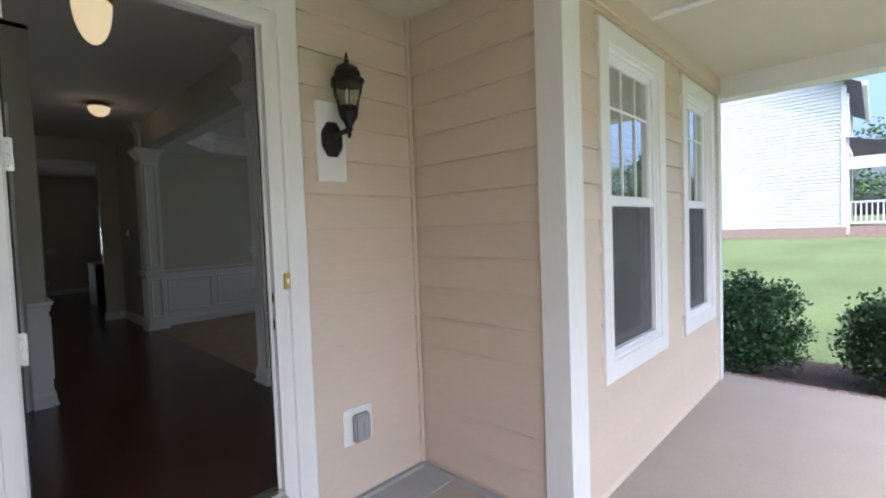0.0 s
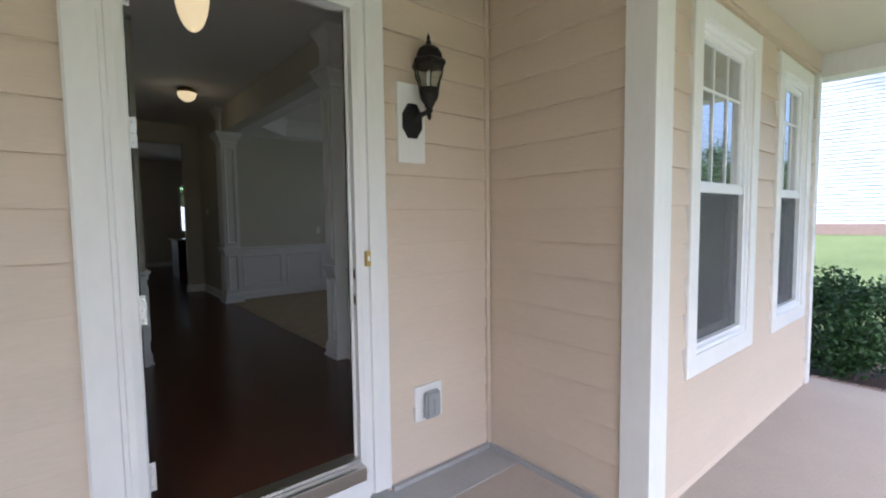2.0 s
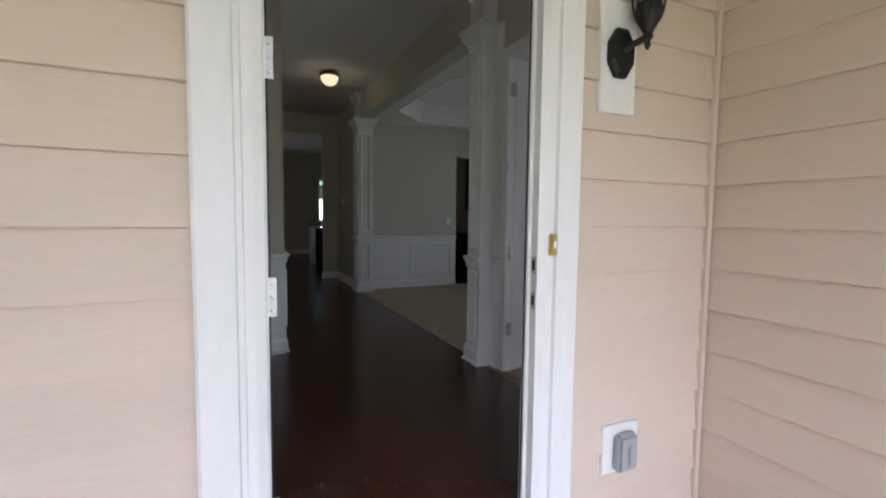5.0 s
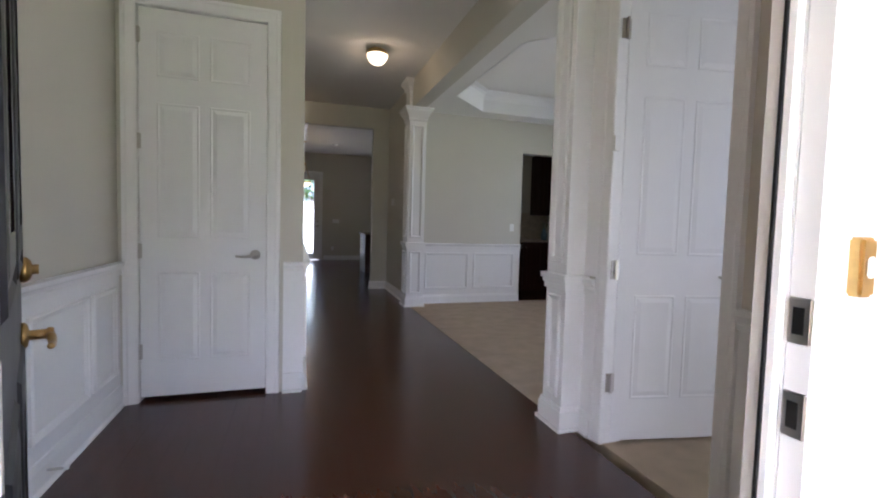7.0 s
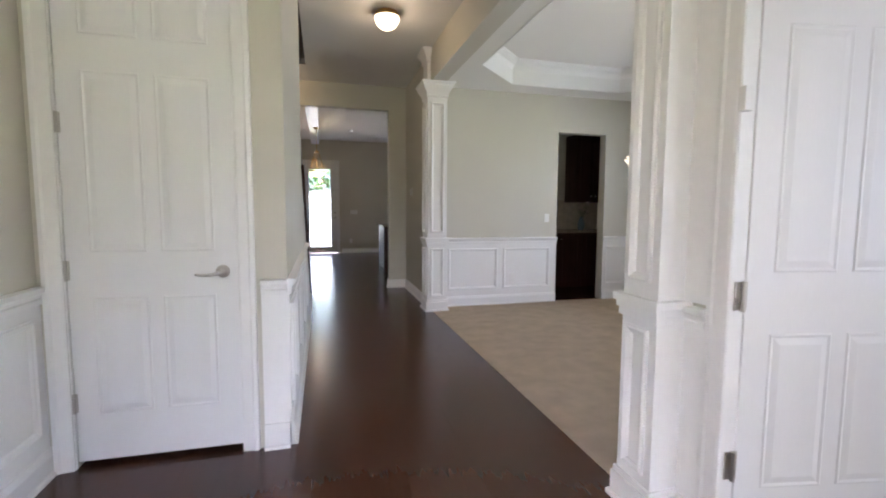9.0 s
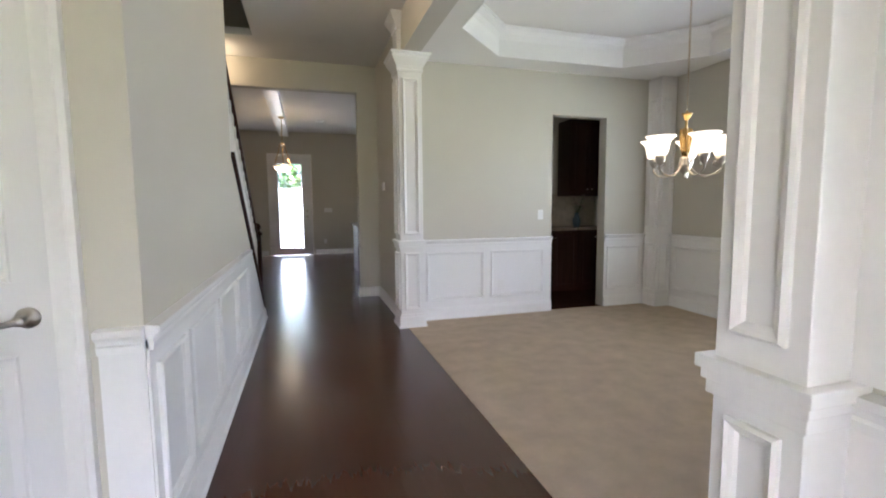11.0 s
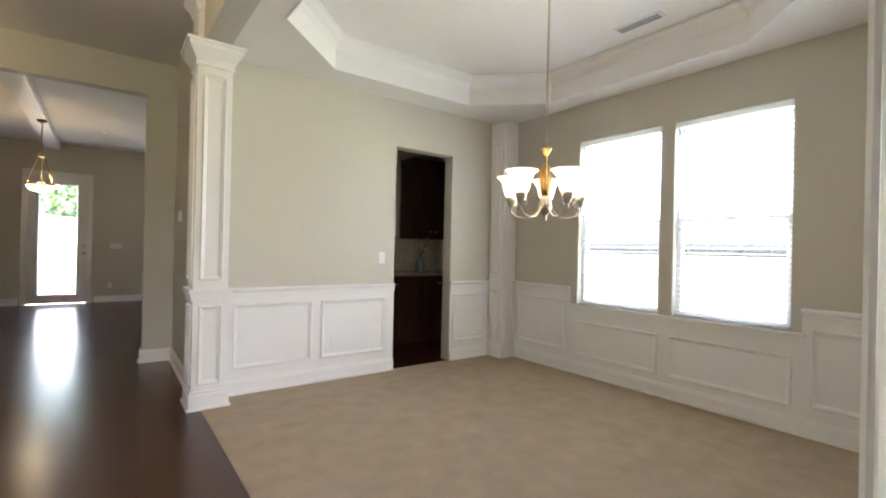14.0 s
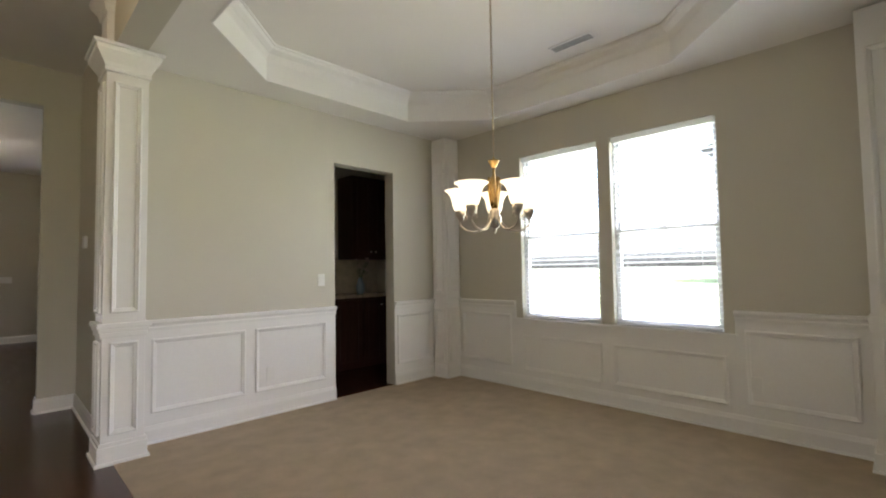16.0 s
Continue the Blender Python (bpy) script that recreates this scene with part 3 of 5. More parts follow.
# entry door
bm = FL.portal(bmesh.new(), DL, DR, PZ + 0.04, 2.44, ((0, 0), (0, 0.035), (0.03, 0.045), (0.055, 0.045), (0.060, 0.036), (0.075, 0.036), (0.08, 0.052), (0.18, 0.058), (0.19, 0.05), (0.19, 0)))
struct("trim_entry", bm, EXTWHITE, "white brick-mould casing round the front door", "trim")
bm = boxes((DL - 0.03, DL - 0.002, 2.183, 2.24, -0.06, 2.47), (DR + 0.002, DR + 0.03, 2.183, 2.24, -0.06, 2.47), (DL - 0.03, DR + 0.03, 2.183, 2.24, 2.44, 2.47), (DL, DL + 0.012, 2.186, 2.196, -0.02, 2.44), (DR - 0.015, DR + 0.001, 2.186, 2.200, -0.02, 2.44), bev=0.002)
struct("jamb_entry", bm, WHITE, "white front door jamb", "trim")
struct("weatherstrip", boxes((DR - 0.020, DR - 0.0145, 2.198, 2.203, 0.02, 2.43)), BLACK, "black door weatherstrip", "trim")
struct("threshold", boxes((DL, DR, 2.08, 2.25, -0.09, -0.012), (DL, DR, 2.14, 2.23, -0.012, 0.010), bev=0.004), NICKEL, "metal door threshold", "threshold")
struct("threshold_riser", boxes((DL - 0.03, DR + 0.03, 2.10, 2.25, PZ, -0.06)), EXTWHITE, "white board below the threshold", "trim")
FJ = Face(DR, 2.268, 0, 1, -1, 0)
for z in (1.04, 0.90):
    t = thing("strike_plate", (DR - 0.01, 2.163, z), "brushed metal strike plate on the door jamb", "strike plate", "strike plates")
    part("plate", FJ.slab(bmesh.new(), -0.122, -0.088, -0.008, 0.004, z - 0.034, z + 0.034, bev=0.002), NICKEL, t)
    part("bolt_hole", FJ.slab(bmesh.new(), -0.113, -0.097, 0.004, 0.005, z - 0.02, z + 0.02), BLACK, t)
t = thing("doorbell", (1.212, 2.12, 1.12), "small brass doorbell button on the casing", "doorbell")
part("bell_plate", FL.slab(bmesh.new(), 1.196, 1.228, 0.036, 0.062, 1.08, 1.165, bev=0.004), BRASS, t)
part("button", FL.slab(bmesh.new(), 1.205, 1.219, 0.062, 0.066, 1.108, 1.138, bev=0.003), PLATE, t)

OPEN = radians(114)
FD = Face(DL + 0.022, 2.218, math.cos(OPEN), math.sin(OPEN), math.sin(OPEN), -math.cos(OPEN))
door = thing("front_door", FD.at(0.45, 0, 0.012), "black painted front door standing open inwards", "door")
NAVY = mat("black_door_paint", (0.016, 0.018, 0.024), 0.35, var=0.15, bump=0.05)
part("leaf", FD.slab(bmesh.new(), 0.0, 0.955, -0.045, 0.0, 0.012, 2.43, bev=0.003), NAVY, door)
for a, b in ((0.11, 0.42), (0.525, 0.845)):
    for c, d in ((0.22, 0.86), (1.04, 1.86), (1.98, 2.28)):
        part("raised_panel", FD.ring(bmesh.new(), a, b, c, d, ((0, 0.0005), (0.008, 0.007), (0.02, 0.002), (0.05, 0.008), (0.1, 0.008)), close=False), NAVY, door)
lever(FD, 0.885, 0.87, door, -1, BRASS)
bm = bmesh.new()
lathe(bm, ((0.03, 0), (0.03, 0.012), (0.022, 0.02), (0.012, 0.022), (0.012, 0.034)), m=Matrix.Translation(FD.at(0.885, 0, 1.03)) @ FD.n.to_track_quat("Z", "Y").to_matrix().to_4x4())
part("deadbolt", bm, BRASS, door, "antique brass deadbolt", smooth=True)
for z in (0.25, 0.97, 1.70, 2.26):
    bm = boxes((DL + 0.004, DL + 0.036, 2.1975, 2.2035, z - 0.062, z + 0.062), bev=0.001)
    lathe(bm, ((0.008, 0), (0.008, 0.124)), (DL + 0.006, 2.208, z - 0.062), 10)
    for q in (-0.042, 0.0, 0.042):
        lathe(bm, ((0.006, 0), (0.005, 0.003), (0.001, 0.004)), m=Matrix.Translation((DL + 0.024, 2.1975, z + q)) @ Matrix.Rotation(radians(90), 4, "X"), n=8)
    part("hinge", bm, HINGE, door, "satin metal hinge with three screws")


def lantern():
    t = thing("wall_lantern", (1.56, 2.12, 1.90), "black cast metal coach lantern with clear seeded glass", "lantern")
    x, y = 1.602, 2.062
    bm = bmesh.new()
    m = Matrix.Translation((1.528, 2.139, 1.900)) @ Matrix.Rotation(radians(90), 4, "X") @ Matrix.Diagonal((0.66, 1.0, 1.0, 1)) @ Matrix.Rotation(radians(22.5), 4, "Z")
    lathe(bm, ((0.105, 0), (0.105, 0.02), (0.085, 0.034), (0.03, 0.036)), m=m, n=8)
    part("back_plate", bm, BLACK, t)
    part("arm", tube(bmesh.new(), [(1.528, 2.11, 1.910), (1.548, 2.085, 1.925), (1.573, 2.07, 1.940), (x, y, 1.955)], [0.018, 0.014, 0.014, 0.016], 10), BLACK, t)
    part("finial_base", lathe(bmesh.new(), ((0.004, 1.905), (0.014, 1.925), (0.010, 1.940), (0.022, 1.955), (0.018, 1.970), (0.034, 2.000), (0.050, 2.025), (0.056, 2.045), (0.05, 2.085)), (x, y, 0), 16), BLACK, t)
    part("roof", lathe(bmesh.new(), ((0.098, 2.205), (0.106, 2.215), (0.100, 2.232), (0.084, 2.245), (0.080, 2.270), (0.062, 2.300), (0.036, 2.320), (0.014, 2.328), (0.018, 2.342), (0.009, 2.354), (0.012, 2.364), (0.003, 2.390)), (x, y, 0), 6), BLACK, t)
    for k in range(6):
        a = math.pi * 2 * k / 6
        c, s = math.cos(a), math.sin(a)
        part("cage_bar", tube(bmesh.new(), [(x + r * c, y + r * s, z) for r, z in ((0.054, 2.045), (0.066, 2.12), (0.080, 2.150), (0.088, 2.210))], 0.0045, 6), BLACK, t)
    g = part("glass_chimney", lathe(bmesh.new(), ((0.046, 2.085), (0.060, 2.12), (0.073, 2.150), (0.080, 2.208)), (x, y, 0), 6), clear("lantern_glass", (0.9, 0.92, 0.9), 0.05), t, "clear glass panes")
    g.visible_shadow = False
    part("candle_socket", lathe(bmesh.new(), ((0.012, 2.085), (0.012, 2.110), (0.016, 2.120), (0.014, 2.170), (0.004, 2.185)), (x, y, 0), 12), PLATE, t, "white candle bulb")


lb = thing("mounting_block", (1.53, 2.15, 1.66), "white rectangular mounting block behind the lantern", "mounting block")
part("block", FL.slab(bmesh.new(), 1.436, 1.630, 0.0, 0.040, 1.662, 2.116, bev=0.004), EXTWHITE, lb)
lantern()
t = thing("outdoor_outlet", (1.63, 2.14, 0.10), "white mounting block with a grey weatherproof outlet cover", "outlet")
part("block", FL.slab(bmesh.new(), 1.527, 1.735, 0.0, 0.036, 0.095, 0.312, bev=0.004), EXTWHITE, t)
bm = FL.slab(bmesh.new(), 1.580, 1.695, 0.036, 0.085, 0.110, 0.278, bev=0.014)
cov = part("cover", bm, GREYPL, t, "grey plastic bubble cover")
part("latch", FL.slab(bmesh.new(), 1.630, 1.652, 0.085, 0.094, 0.14, 0.23, bev=0.003), GREYPL, cov)


def front_window(name, w):
    """A double-hung vinyl window with screen below and grilles above."""
    t = thing(name, FP.at((w[0] + w[1]) / 2, 0, WZ[0]), "white double-hung window with a dark screen below", "window", "front windows", kind="structure")
    part("casing", FP.ring(bmesh.new(), w[0] - 0.12, w[1] + 0.12, T0, T1, ((0, 0), (0, 0.04), (0.006, 0.045), (0.114, 0.045), (0.12, 0.04), (0.12, 0.0))), EXTWHITE, t)
    part("window_frame", FP.ring(bmesh.new(), w[0], w[1], WZ[0], WZ[1], ((0.0, -0.09), (0, 0.03), (0.02, 0.03), (0.03, 0.012), (0.045, 0.010), (0.045, -0.09))), VINYL, t)
    zm = 1.50
    up = part("upper_sash", FP.ring(bmesh.new(), w[0] + 0.045, w[1] - 0.045, zm, WZ[1] - 0.045, ((0, -0.04), (0, -0.005), (0.035, -0.008), (0.04, -0.02), (0.04, -0.04))), VINYL, t)
    lo = part("lower_sash", FP.ring(bmesh.new(), w[0] + 0.045, w[1] - 0.045, WZ[0] + 0.045, zm, ((0, -0.075), (0, -0.045), (0.035, -0.045), (0.04, -0.05), (0.04, -0.075))), VINYL, t)
    a, b = w[0] + 0.085, w[1] - 0.085
    for p, z0, z1, d in ((up, zm + 0.04, WZ[1] - 0.085, -0.026), (lo, WZ[0] + 0.085, zm - 0.04, -0.06)):
        g = part("pane", FP.slab(bmesh.new(), a, b, d, d + 0.002, z0, z1), GLASSX, p)
        g.visible_shadow = False
    for k in (1, 2):
        s = a + (b - a) * k / 3
        part("muntin", FP.slab(bmesh.new(), s - 0.008, s + 0.008, -0.023, -0.015, zm + 0.04, WZ[1] - 0.085), VINYL, up)
    part("muntin", FP.slab(bmesh.new(), a, b, -0.0235, -0.0155, 2.075, 2.091), VINYL, up)
    part("meeting_rail", FP.slab(bmesh.new(), w[0] + 0.03, w[1] - 0.03, -0.03, 0.004, zm - 0.028, zm + 0.022, bev=0.003), VINYL, t)
    s = part("insect_screen", FP.slab(bmesh.new(), w[0] + 0.05, w[1] - 0.05, -0.020, -0.018, WZ[0] + 0.05, zm - 0.02), SCREEN, t, "dark insect screen")
    s.visible_shadow = False
    return t


front_window("window_1", W1)
front_window("window_2", W2)


def blind(face, s0, s1, z0, z1, label, tilt=14, pitch=0.044, d=-0.05):
    """A venetian blind hanging in an opening."""
    t = thing("venetian_blind", face.at((s0 + s1) / 2, d, z1), label, "blind", "venetian blinds")
    part("headrail", face.slab(bmesh.new(), s0, s1, d - 0.03, d + 0.03, z1 - 0.05, z1, bev=0.003), BLIND, t)
    part("bottom_rail", face.slab(bmesh.new(), s0, s1, d - 0.02, d + 0.02, z0, z0 + 0.022, bev=0.003), BLIND, t)
    bm = bmesh.new()
    L = s1 - s0 - 0.006
    c, sn = math.cos(radians(tilt)) * 0.0225, math.sin(radians(tilt)) * 0.0225
    prof = ((-c, -sn), (0, 0.004), (c, sn), (0, 0.0014))
    rings = [[bm.verts.new(face.a * q + face.n * u + Vector((0, 0, v))) for u, v in prof] for q in (-L / 2, L / 2)]
    for k in range(4):
        bm.faces.new((rings[0][k], rings[0][(k + 1) % 4], rings[1][(k + 1) % 4], rings[1][k]))
    bmesh.ops.recalc_face_normals(bm, faces=bm.faces)
    me = bpy.data.meshes.new("slat")
    bm.to_mesh(me)
    bm.free()
    me.materials.append(BLIND)
    z = z0 + 0.05
    while z < z1 - 0.06:
        piece("slat", me, Matrix.Translation(face.at((s0 + s1) / 2, d, z)), t)
        z += pitch
    for q in (0.14, 0.86):
        s = s0 + (s1 - s0) * q
        part("cord", tube(bmesh.new(), [face.at(s, d + 0.024, z0 + 0.01), face.at(s, d + 0.024, z1 - 0.03)], 0.0012, 5), BLIND, t)
    return t


FPI = Face(0, PY + 0.14, 1, 0, 0, 1)
for w in (W1, W2):
    blind(FPI, w[0] + 0.01, w[1] - 0.01, WZ[0] + 0.02, WZ[1] - 0.01, "white venetian blind lowered inside the front window", tilt=-14, d=-0.03)

# ---- foyer ----
FC = Face(0, 4.90, 1, 0, 0, -1)
FW = Face(-0.585, 2.30, 0, 1, 1, 0)
FE = Face(2.02, 2.30, 0, 1, -1, 0)
wainscot(FW, 0.0, 2.60, [(0.1, 0.72), (0.82, 1.5), (1.6, 2.14), (2.2, 2.52)])
wainscot(FC, 0.36, 0.486, [])
struct("trim_closet", FC.portal(bmesh.new(), -0.48, 0.256, 0, 2.425, CASING), WHITE, "white closet door casing", "trim")
struct("jamb_closet", boxes((-0.50, -0.478, 4.905, 5.02, 0, 2.44), (0.254, 0.276, 4.905, 5.02, 0, 2.44), (-0.5, 0.276, 4.905, 5.02, 2.424, 2.44)), WHITE, "white closet door jamb", "trim")
FCD = Face(0, 4.915, 1, 0, 0, -1)
cd = six_panel_door(FCD, -0.475, 0.251, 0.03, 2.42, name="closet_door", label="white moulded panel closet door, closed")
lever(FCD, 0.185, 0.93, cd, -1)
for z in (0.32, 0.95, 1.62, 2.25):
    hinge(FCD, -0.476, z, cd, 0.0, 0.9)
wainscot(FE, -0.05, 0.645, [(-0.02, 0.58)])
wainscot(FE, 1.492, 1.60, [])
struct("trim_column_return", boxes((2.006, 2.02, 3.792, 3.90, 0.90, SF - 0.013)), WHITE, "white flat board between door casing and column", "trim")
struct("trim_study", FE.portal(bmesh.new(), 0.73, 1.41, 0, 2.44, CASING), WHITE, "white study door casing", "trim")
struct("jamb_study", boxes((2.015, 2.145, 3.02, 3.032, 0, 2.45), (2.015, 2.145, 3.708, 3.72, 0, 2.45), (2.015, 2.145, 3.02, 3.71, 2.438, 2.45)), WHITE, "white study door jamb", "trim")
ang = radians(-10)
FSD = Face(2.075, 3.702, math.cos(ang), math.sin(ang), math.sin(ang), -math.cos(ang))
sd = six_panel_door(FSD, 0.0, 0.73, 0.018, 2.43, name="study_door", label="white moulded panel door standing open into the study")
lever(FSD, 0.665, 0.93, sd, -1)
for z in (0.34, 0.95, 2.20):
    bm = boxes((2.030, 2.082, 3.700, 3.706, z - 0.05, z + 0.05), bev=0.001)
    lathe(bm, ((0.008, 0), (0.008, 0.106)), (2.055, 3.690, z - 0.053), 10)
    part("hinge", bm, NICKEL, sd, "brushed nickel hinge")
t = thing("door_sensor", (2.02, 3.70, 1.60), "small white door sensor on the casing", "sensor")
part("housing", boxes((2.0, 2.035, 3.68, 3.708, 1.57, 1.65), bev=0.004), PLATE, t)
t = thing("door_stop", (-0.57, 4.2, 0.07), "small metal door stop on the baseboard", "door stop")
part("spring", tube(bmesh.new(), [(-0.562, 4.0, 0.07), (-0.50, 4.0, 0.07)], 0.006, 8), NICKEL, t)
part("rubber_tip", tube(bmesh.new(), [(-0.50, 4.0, 0.07), (-0.485, 4.0, 0.07)], 0.009, 8), PLATE, t)
skirting(Face(0, 4.90, 1, 0, 0, -1), 0.36, 0.361)


def flush_lamp(x, y, z, r, name, label, drop=0.0):
    t = thing(name, (x, y, z), label, "ceiling lamp")
    part("canopy", lathe(bmesh.new(), ((r * 0.98, z - 0.028 - drop * 0.55), (r, z - 0.02 - drop * 0.55), (r * 0.9, z - 0.008 - drop * 0.2), (r * 0.6, z)), (x, y, 0), 28), BRASS, t, "brass canopy", smooth=True)
    z1 = z - 0.028 - drop * 0.55
    h = r * 0.72 + drop * 0.45
    s = part("glass_shade", lathe(bmesh.new(), [(r * 0.93 * math.cos(a), z1 - h * math.sin(a)) for a in [math.pi / 2 * k / 8 for k in range(9)]], (x, y, 0), 28), BOWL, t, "lit opal glass shade", smooth=True)
    s.visible_shadow = False
    return z1 - h


flush_lamp(1.29, 6.95, HC, 0.125, "ceiling_lamp", "lit mushroom ceiling lamp with brass canopy", drop=0.06)
bulb("hall_bulb", (1.29, 6.95, HC - 0.16), HALL_W)
flush_lamp(0.68, 3.45, HC, 0.115, "foyer_lamp", "lit egg-shaped foyer lamp with brass top", drop=0.40)
flush_lamp(0.0, 9.30, HC, 0.125, "stair_lamp", "lit mushroom ceiling lamp at the foot of the stair")
bulb("stair_bulb", (0.0, 9.30, HC - 0.16), HALL_W)
bulb("foyer_bulb", (0.68, 3.45, HC - 0.36), FOYER_W)

# ---- pilasters ----


def pilaster(x0, x1, y0, y1, sides, cap=True, label="white panelled square column with capital and plinth"):
    t = thing("column", ((x0 + x1) / 2, (y0 + y1) / 2, 0), label, "column", "white columns")
    g = 0.018
    part("shaft", boxes((x0, x1, y0, y1, 0, SF - 0.012), bev=0.003), WHITE, t)
    part("plinth", boxes((x0 - g, x1 + g, y0 - g, y1 + g, 0, 0.115), (x0 - g * 0.6, x1 + g * 0.6, y0 - g * 0.6, y1 + g * 0.6, 0.115, 0.14), (x0 - g * 1.7, x1 + g * 1.7, y0 - g * 1.7, y1 + g * 1.7, 0, 0.022), bev=0.003), WHITE, t)
    k = 0.5 if not cap else 1
    part("belt_moulding", boxes((x0 - 0.012, x1 + 0.012, y0 - 0.012, y1 + 0.012, 0.808, 0.842), (x0 - 0.03 * k, x1 + 0.03 * k, y0 - 0.03 * k, y1 + 0.03 * k, 0.868, 0.90), (x0 - 0.02 * k, x1 + 0.02 * k, y0 - 0.02 * k, y1 + 0.02 * k, 0.842, 0.868), bev=0.004), WHITE, t)
    if cap:
        bm = bmesh.new()
        prof = ((0.0, 2.56), (0.012, 2.565), (0.014, 2.585), (0.008, 2.59), (0.02, 2.62), (0.045, 2.66), (0.062, 2.69), (0.064, 2.715), (0.078, 2.72), (0.080, SF - 0.013), (0.0, SF - 0.013))
        rings = [[bm.verts.new(q) for q in ((x0 - d, y0 - d, z), (x1 + d, y0 - d, z), (x1 + d, y1 + d, z), (x0 - d, y1 + d, z))] for d, z in prof]
        for p, q in zip(rings, rings[1:]):
            for j in range(4):
                bm.faces.new((p[j], p[(j + 1) % 4], q[(j + 1) % 4], q[j]))
        part("capital", bm, WHITE, t)
    prof = [(i, d - 0.008) for i, d in PANEL]
    for side in sides:
        f, w = {"S": (Face(x0, y0, 1, 0, 0, -1), x1 - x0), "N": (Face(x0, y1, 1, 0, 0, 1), x1 - x0), "W": (Face(x0, y0, 0, 1, -1, 0), y1 - y0)}[side]
        for z0, z1 in ((0.185, 0.775), (0.965, 2.50)):
            part("panel_moulding", f.ring(bmesh.new(), 0.04, w - 0.04, z0, z1, prof), WHITE, t)
    return t


pilaster(1.885, 2.125, 7.80, 8.06, "SW")
pilaster(1.888, 2.125, 3.90, 4.105, "WN")
pilaster(5.04, 5.262, 7.81, 8.032, "SW", False, "white panelled corner pilaster")
pilaster(5.04, 5.262, 4.088, 4.31, "W", False, "white panelled corner pilaster")


def upper_block(y0, y1):
    t = thing("crown_block", (1.9, (y0 + y1) / 2, SF), "white block with crown above the column on the beam", "crown block")
    bm = bmesh.new()
    prof = ((0.0, SF), (0.0, HC - 0.15), (0.012, HC - 0.14), (0.02, HC - 0.10), (0.06, HC - 0.04), (0.065, HC - 0.002))
    rings = [[bm.verts.new(q) for q in ((1.885 - d, y0 - d, z), (2.06, y0 - d, z), (2.06, y1 + d, z), (1.885 - d, y1 + d, z))] for d, z in prof]
    for p, q in zip(rings, rings[1:]):
        for j in range(4):
            bm.faces.new((p[j], p[(j + 1) % 4], q[(j + 1) % 4], q[j]))
    bm.faces.new(rings[0][::-1])
    bm.faces.new(rings[-1])
    part("block", bm, WHITE, t)


upper_block(7.82, 8.04)
upper_block(3.91, 4.11)

# ---- hall ----
FH = Face(0.486, 4.90, 0, 1, 1, 0)
wainscot(FH, 0.0, 2.62, [(0.06, 0.41), (0.49, 1.07), (1.15, 1.77), (1.85, 2.46)])
bm = bmesh.new()
prof = ((7.52, 0.01), (8.76, 0.01), (8.76, 0.07), (7.77, 0.85), (7.52, 0.85))
a = [bm.verts.new((0.494, y, z)) for y, z in prof]
b = [bm.verts.new((0.487, y, z)) for y, z in prof]
for i in range(5):
    bm.faces.new((a[i], a[(i + 1) % 5], b[(i + 1) % 5], b[i]))
bm.faces.new(a)
struct("trim_stair_dado", bm, WHITE, "white dado tapering under the stair stringer", "trim")
skirting(Face(0.494, 4.90, 0, 1, 1, 0), 2.62, 3.86)
skirting(Face(1.95, 8.05, 0, 1, -1, 0), 0.0, 1.56)
skirting(Face(1.68, 9.61, 1, 0, 0, -1), -0.02, 0.27)
skirting(Face(1.68, 9.61, 0, 1, -1, 0), 0.0, 0.14)
skirting(Face(-4, 15.70, 1, 0, 0, -1), 0.0, 4.04)
skirting(Face(0, 15.70, 1, 0, 0, -1), 1.19, 6.0)


def cap_z(y):
    return 0.06 + (8.80 - y) * (1.62 - 0.06) / (8.80 - 6.86)


